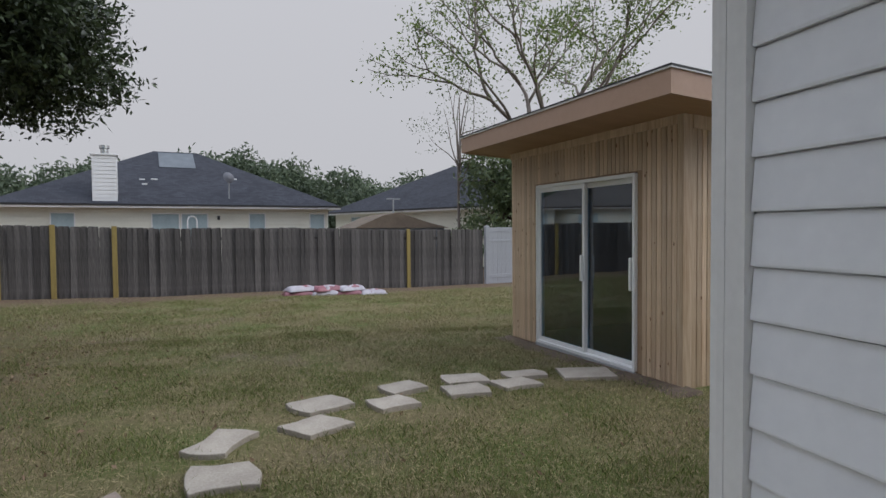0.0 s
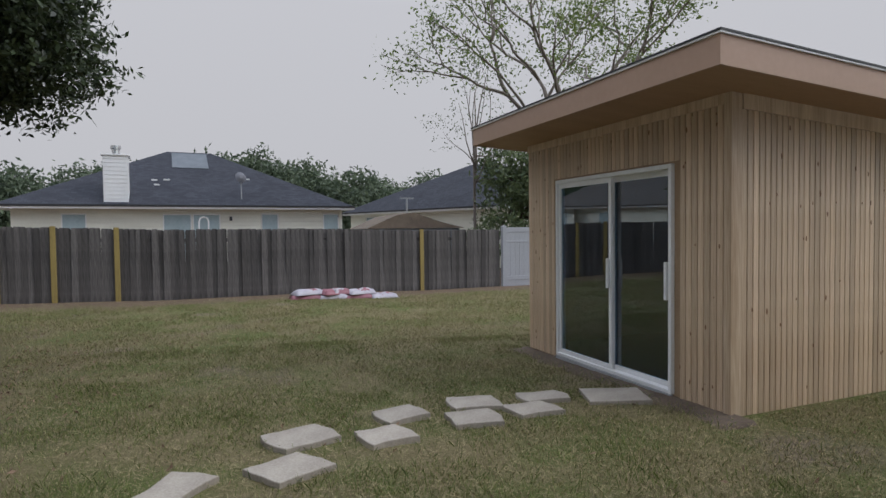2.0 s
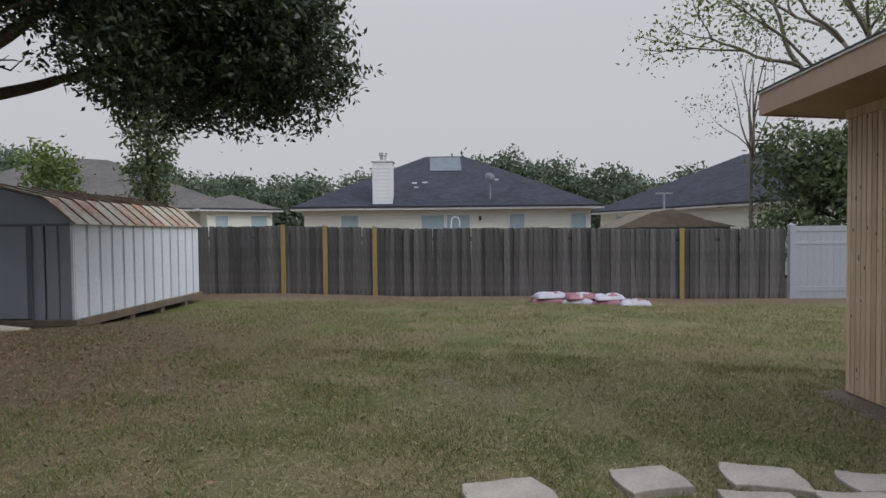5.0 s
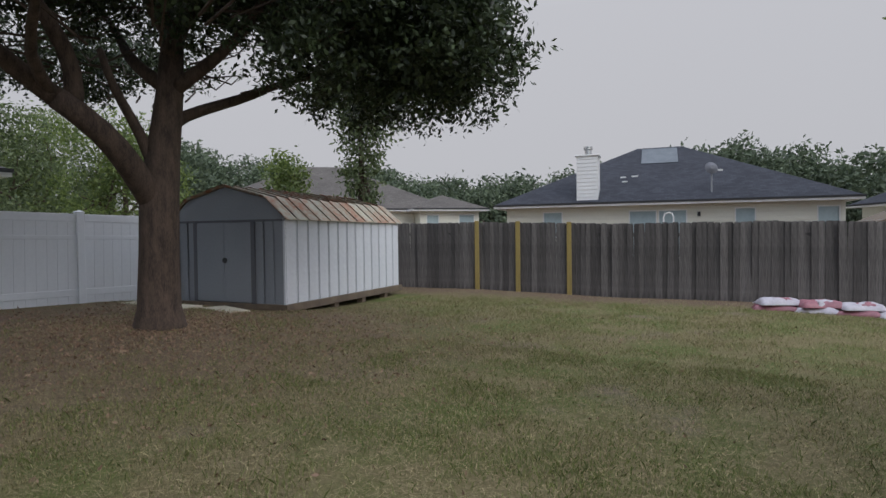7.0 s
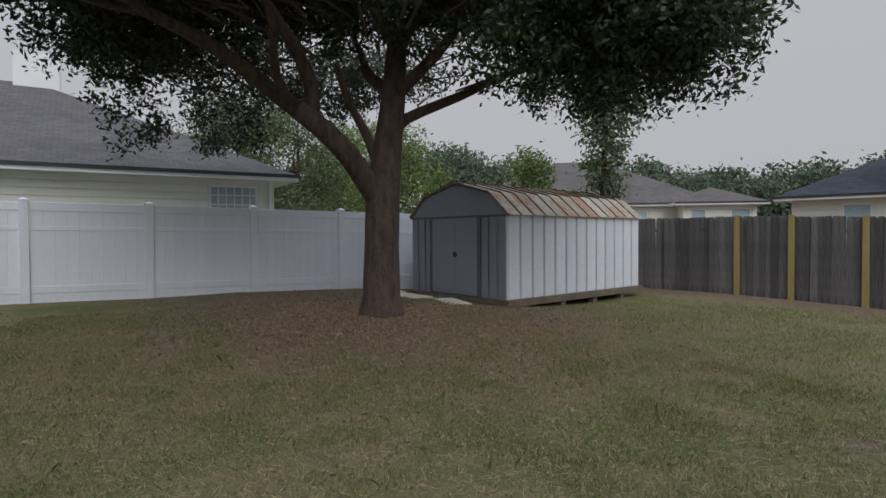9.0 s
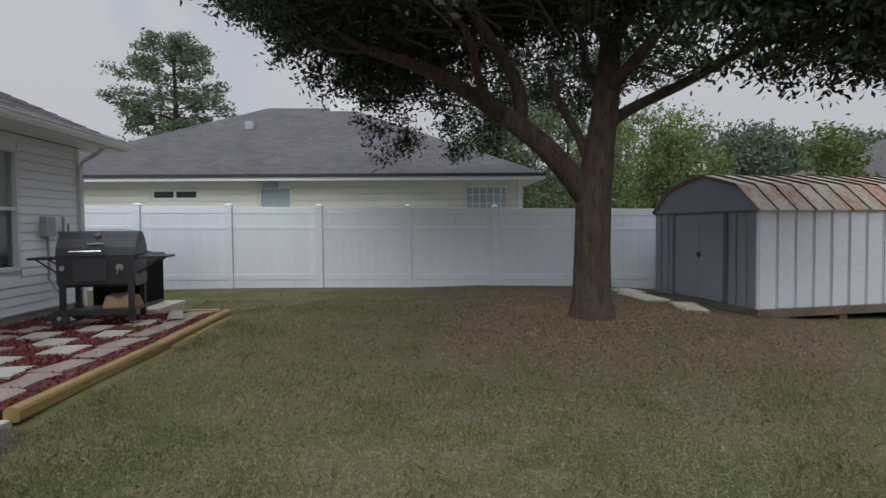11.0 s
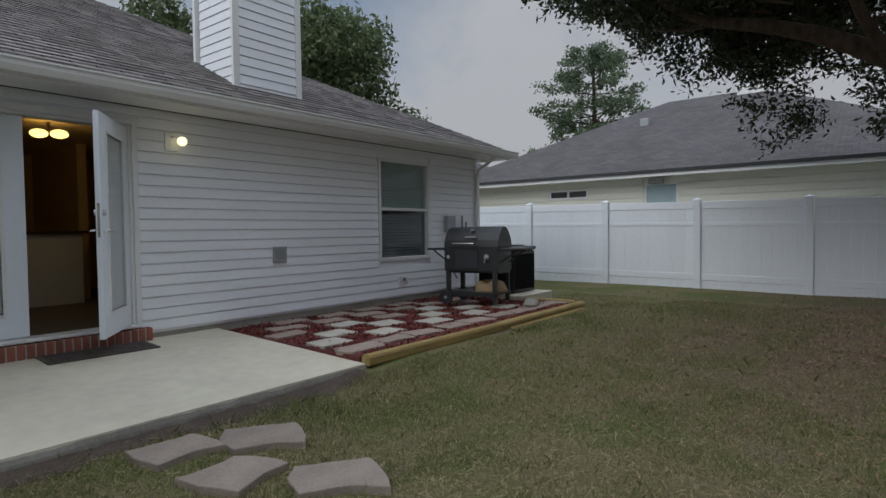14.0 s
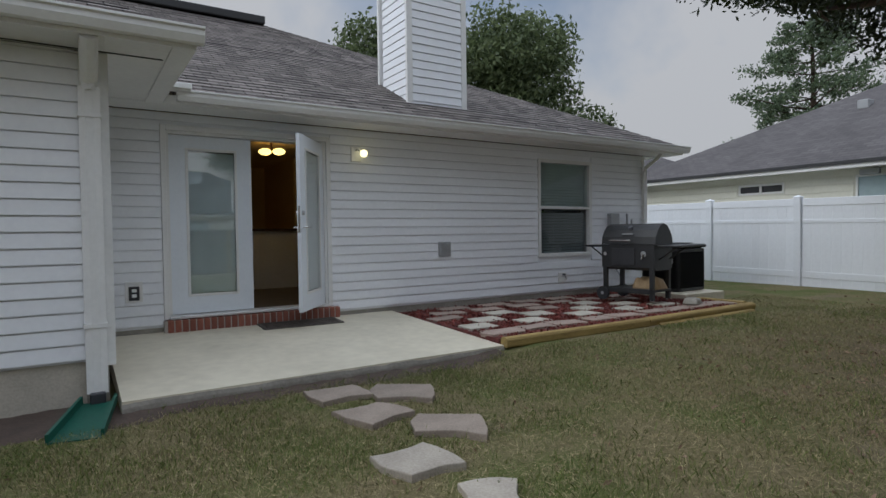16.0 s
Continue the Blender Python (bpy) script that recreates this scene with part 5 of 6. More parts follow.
def soft_bag(w, d, h, seed, puff=0.35):
    bm = bmesh.new()
    bmesh.ops.create_grid(bm, x_segments=12, y_segments=8, size=0.5)
    r = random.Random(seed)
    ox = r.uniform(0, 50)
    top = bm.verts[:]
    for v in top:
        x, y = v.co.x * 2, v.co.y * 2
        e = max(0.0, (1 - abs(x) ** 4) * (1 - abs(y) ** 3))
        wob = noise.noise(Vector((x * 1.6 + ox, y * 1.6, seed)))
        v.co = Vector((x * w / 2 * (1 + 0.04 * wob), y * d / 2 * (1 + 0.06 * wob), h * (0.12 + e ** puff * (0.85 + 0.4 * wob))))
    r2 = bmesh.ops.extrude_face_region(bm, geom=bm.faces[:])
    for v in [g for g in r2["geom"] if isinstance(g, bmesh.types.BMVert)]:
        v.co.z = 0.0
    bmesh.ops.recalc_face_normals(bm, faces=bm.faces[:])
    return bm


M_KRAFT = material("kraft_paper", (0.42, 0.30, 0.17), (0.30, 0.20, 0.10), 0.7, 6, 40, 0.2)
part("sack", soft_bag(0.40, 0.28, 0.17, 4), M_KRAFT, sack, smooth=True)
jug = thing("grey_sack", "small grey sack lying on the pavers", "bag", pose(-4.62, 2.02, BED, 0, 0, 20))
part("sack", soft_bag(0.30, 0.20, 0.08, 9), M_FOUND, jug, smooth=True)
ac = thing("air_conditioner", "black louvred outdoor air-conditioning unit on a pad", "air conditioner", pose(-5.72, 0.92, 0.0))
part("pad", box(-0.48, 0.55, -0.5, 0.62, -0.16, 0.09, 0.012), M_CONC, ac, "grey concrete pad")
part("cabinet", box(-0.36, 0.36, -0.36, 0.36, 0.095, 0.80, 0.05), M_DARK, ac)
part("top_cover", box(-0.38, 0.38, -0.38, 0.38, 0.802, 0.86, 0.03), M_BLACK, ac)
for i in range(14):
    z = 0.14 + i * 0.045
    part("louvre", box(-0.3615, 0.3615, -0.3615, 0.3615, z, z + 0.018, 0.05), M_BLACK, ac)
bm = bmesh.new()
for k in range(5):
    r0 = 0.07 + k * 0.06
    pts = [(r0 * math.cos(a), r0 * math.sin(a), 0.875) for a in [2 * math.pi * j / 20 for j in range(21)]]
    tube(pts, 0.006, 5, bm)
part("fan_guard", bm, M_BLACK, ac)
part("label", box(0.371, 0.374, 0.12, 0.26, 0.55, 0.62), M_WHITE, ac, "small pale label")

# ---------------------------------------------------------------- bags of soil by the fence
for i, (x, y, a, w) in enumerate(((1.95, 15.72, 10, 0.85), (2.60, 15.72, 6, 0.8), (3.20, 15.74, 4, 0.75), (3.80, 15.70, 12, 0.75))):
    for k in range(2 if i < 3 else 1):
        bg = thing("soil_bag", "plump white and red plastic soil bag on the ground", "bag", pose(x + k * 0.06, y + 0.04 * k, up(x, y) + 0.10 * k, 0, 0, a + 14 * k), group="soil bags by the fence")
        part("sack", soft_bag(w * 0.9, 0.46, 0.125, i * 3 + k), M_BAGW if (i + k) % 2 else M_BAGR, bg, smooth=True)
        part("print", soft_bag(w * 0.4, 0.32, 0.13, i * 3 + k), M_BAGR if (i + k) % 2 else M_BAGW, bg, "printed colour band", m=pose(0.05, -0.05, 0.0))


# ---------------------------------------------------------------- neighbouring houses
def neighbour(label, m, w, d, eave, roof_mat, wall_mat, windows=(), pitch=0.5, ground_z=-0.5, over=0.45):
    """A hipped house; local x runs along its near side from eave to eave, y goes back. windows: (x0, x1, z0, z1, sort)."""
    ob = thing("house", label, "house", m)
    z0 = ground_z
    wl_ = [(a - over, b - over, max(c, z0 + 0.05), e) for a, b, c, e, s in windows]
    part("wall", wall_mesh(w - 2 * over, z0, eave - 0.02, 0.15, wl_), wall_mat, ob, m=Matrix.Translation((over, over + 0.15, 0)))
    part("wall", box(over, over + 0.15, over + 0.152, d - over, z0, eave - 0.02), wall_mat, ob)
    part("wall", box(w - over - 0.15, w - over, over + 0.152, d - over, z0, eave - 0.02), wall_mat, ob)
    part("wall", box(over + 0.152, w - over - 0.152, d - over - 0.15, d - over, z0, eave - 0.02), wall_mat, ob)
    siding(ob, Matrix.Translation((w - over, over - 0.001, 0)) @ pose(0, 0, 0, 0, 0, 180), w - 2 * over, 0.9, eave - 0.02, [(w - b - over - 0.04, w - a - over + 0.04, c - 0.04, e + 0.04) for a, b, c, e, s in windows], 0.16, wall_mat)
    rf = part("roof", hip_roof(0, w, 0, d, eave + 0.1, pitch, roof_mat), roof_mat, ob)
    part("soffit", box(0.01, w - 0.01, 0.01, d - 0.01, eave - 0.02, eave + 0.0), M_SOFFIT, ob)
    for a in ((0.0, w, -0.012, 0.012), (0.0, w, d - 0.012, d + 0.012)):
        part("fascia", box(a[0], a[1], a[2], a[3], eave - 0.04, eave + 0.085), M_WHITE, ob)
    for a in (0.0, w):
        part("fascia", box(a - 0.012, a + 0.012, 0.013, d - 0.013, eave - 0.04, eave + 0.085), M_WHITE, ob)
    part("drip_edge", box(-0.02, w + 0.02, -0.05, -0.013, eave + 0.04, eave + 0.115), M_DRIP, ob)
    for a, b, c, e, s in windows:
        wn_ = part("window", wall_mesh(b - a, c - 0.03, e + 0.03, 0.06, [(0.04, b - a - 0.04, c + 0.02, e - 0.02)]), M_WHITE, ob, m=Matrix.Translation((a, over + 0.045, 0)))
        part("pane", box(0.04, b - a - 0.04, -0.03, -0.02, c + 0.02, e - 0.02), {"d": M_DARK, "p": M_PALEWIN, "g": M_GLASS_D}[s], wn_)
        if b - a > 1.06:
            part("mullion", box((b - a) / 2 - 0.025, (b - a) / 2 + 0.025, -0.07, 0.0, c, e), M_WHITE, wn_)
    return ob


M_PATCH = material("pale_roof_patch", (0.16, 0.18, 0.20), (0.11, 0.125, 0.14), 0.85, 2, 20)
NM = pose(-9.13, 25.99, -0.12, 0, 0, 11.6) @ Matrix.Scale(1.065, 4)
nh = neighbour("cream-sided house with a dark shingle hip roof behind the fence", NM, 12.9, 11.0, 2.25, M_ROOF_N, M_CREAM,
               [(1.95, 2.75, 1.0, 2.02, "p"), (5.3, 6.33, 0.2, 2.0, "p"), (6.37, 7.4, 0.2, 2.0, "p"), (9.0, 9.7, 1.0, 2.02, "p"), (11.6, 12.3, 1.0, 2.02, "p")])
part("roof_patch", box(5.7, 7.2, 3.6, 5.3, 0.0, 0.01), M_PATCH, nh, "paler patch of newer roofing", m=Matrix.Translation((0, 0, 2.37)) @ pose(0, 0, 0, math.degrees(math.atan(0.5)), 0, 0) @ Matrix.Diagonal((1, 1.118, 1, 1)))
ch_ = part("chimney", box(3.34, 4.16, 0.25, 1.1, 2.38, 4.2, 0.01), M_WHITE, nh, "white lap-sided chimney")
siding(ch_, pose(4.16, 0.25, 0, 0, 0, 180), 0.82, 2.42, 4.18, step=0.15, mat=M_WHITE)
for rx_, ry_, rw_ in ((4.9, 2.2, 0.22), (5.0, 1.75, 0.2), (5.35, 2.25, 0.25), (8.6, 2.5, 0.22)):
    part("roof_vent", box(rx_, rx_ + rw_, ry_, ry_ + 0.08, 2.36 + ry_ * 0.5, 2.42 + ry_ * 0.5), M_WHITE, nh)
part("chimney_cap", box(3.28, 4.22, 0.19, 1.16, 4.2, 4.26, 0.01), M_WHITE, nh)
part("flue", tube([(3.75, 0.66, 4.26), (3.75, 0.66, 4.48)], 0.14, 14), M_CHROME, nh, "round metal flue")
part("flue_cap", tube([(3.75, 0.66, 4.50), (3.75, 0.66, 4.62)], 0.18, 14), M_CHROME, nh)
part("antenna_mast", tube([(8.25, 0.6, 2.4), (8.25, 0.6, 3.5)], 0.025, 6), M_GREY, nh)
bm = bmesh.new()
bmesh.ops.create_cone(bm, cap_ends=True, segments=18, radius1=0.24, radius2=0.08, depth=0.08, matrix=Matrix.Translation((8.25, 0.5, 3.55)) @ pose(0, 0, 0, 70, 0, 20))
part("satellite_dish", bm, M_SHEDT, nh, "grey satellite dish")
part("wall_lamp", box(7.75, 7.85, 0.36, 0.44, 1.75, 1.92, 0.01), M_DARK, nh)
hoop = tube([(6.55, -0.6, -0.5), (6.55, -0.6, 1.7), (6.60, -0.6, 1.83), (6.72, -0.6, 1.88), (6.84, -0.6, 1.83), (6.89, -0.6, 1.7), (6.89, -0.6, -0.5)], 0.028, 8)
part("hand_rail", hoop, M_WHITE, nh, "white pool ladder rail")

wh = neighbour("pale cream-sided house with a grey shingle hip roof", pose(-10.64, -4.6, 0, 0, 0, 90), 12.95, 10.4, 2.36, M_ROOF_W, M_CREAM,
               [(3.55, 4.63, 1.94, 2.13, "d"), (6.08, 6.84, 1.25, 2.17, "p"), (11.06, 12.11, 1.1, 2.18, "p")], ground_z=-0.4)
for i in range(1, 6):
    part("block_joint", box(11.06 + i * 0.175, 11.085 + i * 0.175, 0.42, 0.47, 1.12, 2.16), M_WHITE, wh)
for i in range(1, 5):
    part("block_joint", box(11.08, 12.09, 0.422, 0.468, 1.11 + i * 0.215, 1.135 + i * 0.215), M_WHITE, wh)
part("chimney", box(7.2, 8.2, 4.9, 5.8, 4.5, 5.8, 0.01), M_WHITE, wh, "white boxed chimney")
part("roof_vent", box(5.0, 5.25, 3.2, 3.5, 4.05, 4.28, 0.02), M_GREY, wh)
part("eave_lamp", box(6.2, 6.55, 0.28, 0.40, 2.18, 2.30, 0.02), M_GREY, wh)
part("downspout", box(12.36, 12.44, 0.36, 0.43, -0.3, 2.36), M_WHITE, wh)
neighbour("lower grey-roofed end of the cream-sided house", pose(-10.70, -17.0, 0, 0, 0, 90), 13.5, 6.2, 2.36, M_ROOF_W, M_CREAM, ground_z=-0.4)

neighbour("brown-roofed house behind the metal shed", pose(-23.8, 20.9, 0, 0, 0, 46.7), 14.0, 11.5, 2.5, M_ROOF_B, M_CREAM, [(9.2, 10.4, 1.0, 2.2, "p")])
neighbour("low brown-roofed end of the house behind the shed", pose(-14.9, 28.1, 0, 0, 0, 46.7), 4.2, 6.0, 2.45, M_ROOF_B, M_CREAM, [(0.8, 1.5, 1.2, 2.2, "p"), (2.6, 3.5, 1.2, 2.2, "p")], 0.4)
neighbour("dark-roofed house beyond the corner of the yard", pose(4.2, 36.6, 0, 0, 0, -61), 13.0, 11.0, 2.2, M_ROOF_N, M_CREAM, [(2.0, 3.0, 1.0, 2.0, "p")])
ch2 = thing("chimney_far", "white boxed chimney above the treetops", "chimney", pose(-25.5, 19.3, -0.5))
part("body", box(-0.6, 0.6, -0.6, 0.6, 0, 4.7, 0.01), M_WHITE, ch2)
part("flue", tube([(0, 0, 4.7), (0, 0, 5.3)], 0.22, 12), M_CHROME, ch2)
tagged(ch2, kind="structure")
ls = thing("low_shed", "low garden shed with a rusty brown roof behind the fence", "shed", pose(4.0, 20.2, -0.55, 0, 0, 8))
part("body", box(0, 3.2, 0, 2.4, 0, 1.9), M_SHEDG, ls)
part("roof", prism([(-0.1, 1.85), (0.9, 2.28), (1.5, 2.38), (2.5, 2.05), (3.35, 1.85)], "y", -0.1, 2.5), M_WOODF, ls, "rusty brown metal roof")
part("vent_pipe", tube([(1.5, 0.6, 2.3), (1.5, 0.6, 2.9)], 0.03, 8), M_GREY, ls)
part("vent_bar", box(1.25, 1.75, 0.58, 0.62, 2.86, 2.90), M_GREY, ls)


# ---------------------------------------------------------------- trees
def crown_points(blobs, n, shell=0.55):
    """Leaf places in clumps near the surface of a set of ellipsoids (x, y, z, rx, ry, rz)."""
    w = np.array([b[3] * b[4] + b[4] * b[5] + b[3] * b[5] for b in blobs])
    pick_ = RNG.choice(len(blobs), n, p=w / w.sum())
    b = np.array(blobs)[pick_]
    d = RNG.normal(size=(n, 3))
    d /= np.linalg.norm(d, axis=1)[:, None]
    r = shell + (1 - shell) * RNG.uniform(0, 1, n) ** 0.6
    return b[:, :3] + d * b[:, 3:] * r[:, None]


def clumped(blobs, clumps, per, spread):
    c = crown_points(blobs, clumps)
    p = np.repeat(c, per, 0) + RNG.normal(size=(clumps * per, 3)) * spread * np.array([1, 1, 0.75])
    return p


def limb(p, q, r0, r1, bend=0.15, k=6, seed=0):
    r = random.Random(seed)
    p, q = Vector(p), Vector(q)
    n_ = (q - p).length
    pts, rad = [], []
    a_, b_ = [Vector((r.uniform(-1, 1), r.uniform(-1, 1), r.uniform(-0.6, 0.6))) * bend * n_ for _ in range(2)]
    for i in range(k + 1):
        t = i / k
        o = a_ * 0.22 * math.sin(math.pi * t) + b_ * 0.10 * math.sin(2 * math.pi * t)
        pts.append(p.lerp(q, t) + o)
        rad.append(r0 + (r1 - r0) * t)
    return pts, rad


oak = thing("oak_tree", "large spreading oak with dark dense foliage on the lawn", "tree", pose(-4.53, 7.53, up(-4.53, 7.53)))
bm = bmesh.new()
tube([(0, 0, -0.1), (0, 0, 0.05), (0.0, 0, 0.25), (0.02, 0, 0.9), (0.02, 0.02, 1.6), (0.0, 0.1, 2.2), (-0.02, 0.22, 3.0), (0.02, 0.26, 3.8)], [0.36, 0.31, 0.26, 0.235, 0.235, 0.20, 0.165, 0.13], 16, bm)
part("trunk", bm, M_BARK, oak, smooth=True)
OAK_LIMBS = [((0.0, -0.02, 1.55), (0.05, -1.15, 2.65), 0.17, 0.13), ((0.05, -1.15, 2.65), (0.6, -2.9, 3.35), 0.12, 0.06), ((0.05, -1.0, 2.5), (-0.3, -1.7, 4.4), 0.11, 0.06), ((0.6, -2.9, 3.35), (0.9, -3.6, 3.75), 0.055, 0.02),
         ((-0.02, 0.25, 2.55), (0.3, 1.5, 3.25), 0.085, 0.06), ((0.3, 1.5, 3.25), (0.6, 3.2, 3.9), 0.055, 0.025), ((0.02, 0.2, 3.4), (-0.3, 0.9, 5.2), 0.13, 0.06), ((0.02, 0.26, 3.7), (0.2, -0.4, 5.6), 0.13, 0.05),
         ((0.0, 0.22, 3.0), (1.6, 0.6, 4.4), 0.10, 0.04), ((0, 0.22, 3.0), (-1.8, 0.3, 4.5), 0.10, 0.04), ((0.0, 0.0, 1.9), (-0.3, -0.5, 3.4), 0.08, 0.04), ((1.6, 0.6, 4.4), (3.4, 1.2, 4.5), 0.04, 0.015),
         ((0.05, -1.15, 2.65), (1.5, -2.3, 3.7), 0.07, 0.025), ((-0.3, -1.7, 4.4), (-0.4, -3.2, 5.0), 0.055, 0.02), ((0.3, 1.5, 3.25), (1.5, 2.6, 3.8), 0.04, 0.015), ((0.6, -2.9, 3.35), (-0.4, -3.9, 3.6), 0.04, 0.015)]
for i, (p, q, a, b) in enumerate(OAK_LIMBS):
    pts, rad = limb(p, q, a, b, 0.5, 7, i)
    part("limb", tube(pts, rad, 10), M_BARK, oak, smooth=True)
rt = random.Random(21)
bm = bmesh.new()
for i in range(150):
    a, el = rt.uniform(0, 2 * math.pi), rt.uniform(0.0, 1.0)
    r = rt.uniform(1.2, 3.6)
    p = Vector((r * math.cos(a), r * math.sin(a), 3.2 + 1.6 * el + 0.1 * rt.random()))
    q = p + Vector((math.cos(a + rt.uniform(-1, 1)) * 0.35, math.sin(a) * 0.35, rt.uniform(0.0, 0.4)))
    s = p - Vector((math.cos(a) * 0.8, math.sin(a) * 0.8, rt.uniform(-0.1, 0.4)))
    tube([s, p, q], [0.018, 0.012, 0.004], 4, bm, caps=False)
tagged(part("twig", bm, M_BARK, oak), kind="stuff")
blobs = []
for i in range(74):
    a = rt.uniform(0, 2 * math.pi)
    r = (3.7 if a < 1.5 else 4.3) * math.sqrt(rt.uniform(0.02, 1))
    if 1.2 < a < 2.9 and i % 2:          # thinner on the far side
        continue
    sag = 0.0 if 1.8 < a < 3.4 else 0.021 if a > 3.9 else 0.045          # the boughs hang lower towards the house and the lawn
    z = 3.75 + 0.4 * rt.random() - sag * r * r + rt.uniform(0, 1) * max(0.3, 2.4 - 0.4 * r)
    blobs.append((r * math.cos(a), r * math.sin(a), z, rt.uniform(0.6, 1.05), rt.uniform(0.6, 1.05), rt.uniform(0.4, 0.7)))
for a0, a1, r0, r1, z0, z1, k in ((-125, -60, 2.2, 4.0, 4.3, 5.4, 20), (200, 262, 1.2, 4.6, 4.15, 5.3, 22), (180, 275, 0.8, 4.0, 4.3, 5.4, 14), (20, 70, 1.6, 3.7, 3.2, 4.6, 17), (0, 360, 0.3, 1.9, 4.3, 5.8, 18), (22, 62, 3.3, 4.2, 3.3, 4.6, 12)):
    for i in range(k):                   # dense boughs towards the house, the fence and the shed, and over the fork
        a, r = radians(rt.uniform(a0, a1)), rt.uniform(r0, r1)
        blobs.append((r * math.cos(a), r * math.sin(a), rt.uniform(z0, z1) - 0.02 * r * r, 0.8, 0.8, 0.45))
airy = []                               # thin sprays round the rim
for i in range(34):
    a = radians(rt.choice((rt.uniform(20, 85), rt.uniform(-125, -65), rt.uniform(0, 360))))
    r = rt.uniform(3.7, 4.5) if 0.3 < a < 1.5 else rt.uniform(4.2, 5.0)
    airy.append((r * math.cos(a), r * math.sin(a), rt.uniform(3.9, 5.4), rt.uniform(0.3, 0.6), rt.uniform(0.3, 0.6), rt.uniform(0.3, 0.55)))
leafy = np.concatenate([clumped(blobs, 4900, 42, 0.12), clumped(airy, 1300, 18, 0.10)])
part("crown", leaf_mesh("crown", leafy, 0.045, M_LEAF), M_LEAF, oak, "dense crown of small dark leaves")


def tree(name, label, x, y, height, trunk_r, blobs, leaf, size, clumps, per, spread, bark=None, lean=(0, 0), base=None, seed=0, limbs=8, trunk_top=0.9):
    """A tree of trunk, limbs and a crown of leaf clumps; blobs stand relative to its base."""
    z = up(x, min(y, 40)) if base is None else base
    ob = thing(name, label, "tree", pose(x, y, z))
    r = random.Random(seed)
    tt = height * trunk_top
    pts = [(lean[0] * t + 0.03 * height * t * (1 - t) * r.uniform(-1, 1), lean[1] * t, -0.2 + (tt + 0.2) * t) for t in [i / 6 for i in range(7)]]
    part("trunk", tube(pts, [trunk_r * (1 - 0.13 * i) for i in range(7)], 9), bark or M_BARK, ob, smooth=True)
    for i in range(limbs):
        b = blobs[i % len(blobs)]
        t = r.uniform(0.35, 0.8)
        k = min(5, int(t * 6))
        p = Vector(pts[k]).lerp(Vector(pts[k + 1]), t * 6 - k)
        lp, lr = limb(p, (b[0], b[1], b[2]), trunk_r * 0.4, trunk_r * 0.08, 0.5, 5, seed + i)
        part("limb", tube(lp, lr, 6), bark or M_BARK, ob, smooth=True)
    part("crown", leaf_mesh("crown", clumped(blobs, clumps, per, spread), size, leaf), leaf, ob)
    return ob


def blobset(seed, n, r, z0, z1, s0, s1, squash=0.8, top=0.5):
    q = random.Random(seed)
    out = []
    for i in range(n):
        t = q.random()
        a = q.uniform(0, 2 * math.pi)
        rr_ = r * math.sqrt(q.random()) * (1 - top * t)
        s = q.uniform(s0, s1)
        out.append((rr_ * math.cos(a), rr_ * math.sin(a), z0 + (z1 - z0) * t, s, s, s * squash))
    return out


# airy pale-leaved tree and thin bare tree behind the studio
def forked_tree(name, label, x, y, z, trunk, spread, seed, leaf, size, per, bark):
    """A tree whose limbs fork again and again, with leaves in loose sprays at the ends."""
    r = random.Random(seed)
    ob = thing(name, label, "tree", pose(x, y, z))
    ends, limbs_ = [], []

    def grow(p, d, length, rad, level):
        q = p + d * length
        pts, rr_ = limb(p, q, rad, rad * 0.62, 0.35, 5, r.randrange(10 ** 6))
        limbs_.append((pts, rr_, level))
        if level >= 2:
            ends.extend(Vector(v) for v in pts[2:])
        if level == 5:
            return
        for k in range(3 if level < 2 else 2):
            side = Vector((r.uniform(-1, 1), r.uniform(-1, 1), r.uniform(-0.25, 0.55)))
            nd = (d + side * spread * (1.0 if k else 0.55)).normalized()
            grow(Vector(pts[-1]) if k < 2 else Vector(pts[3]), nd, length * r.uniform(0.62, 0.85), rad * (0.6 if k else 0.68), level + 1)

    part("trunk", tube(*limb((0, 0, -0.3), (0.1, 0, trunk), 0.24, 0.19, 0.08, 6, seed), 9), bark, ob, smooth=True)
    for k, az in enumerate((15, 100, 178, 250, 320)):
        d = Vector((math.cos(radians(az)) * 0.85, math.sin(radians(az)) * 0.5, 1.0 if k % 2 else 0.65)).normalized()
        grow(Vector((0.1, 0, trunk - 0.25 * k)), d, 2.8, 0.12, 1)
    for pts, rr_, level in limbs_:
        if level < 4:
            part("limb", tube(pts, rr_, 6), bark, ob, smooth=True)
    bm = bmesh.new()
    for pts, rr_, level in limbs_:
        if level >= 4:
            tube(pts, rr_, 4, bm, caps=False)
    tagged(part("twig", bm, bark, ob, smooth=True), kind="stuff")
    keep = [e for e in ends if r.random() < (0.95 if e.x > 0.3 else 0.6)]
    c = np.repeat(np.array([tuple(e) for e in keep]), per, 0)
    c = c + RNG.normal(size=c.shape) * 0.36
    part("crown", leaf_mesh("crown", c, size, leaf), leaf, ob)
    return ob


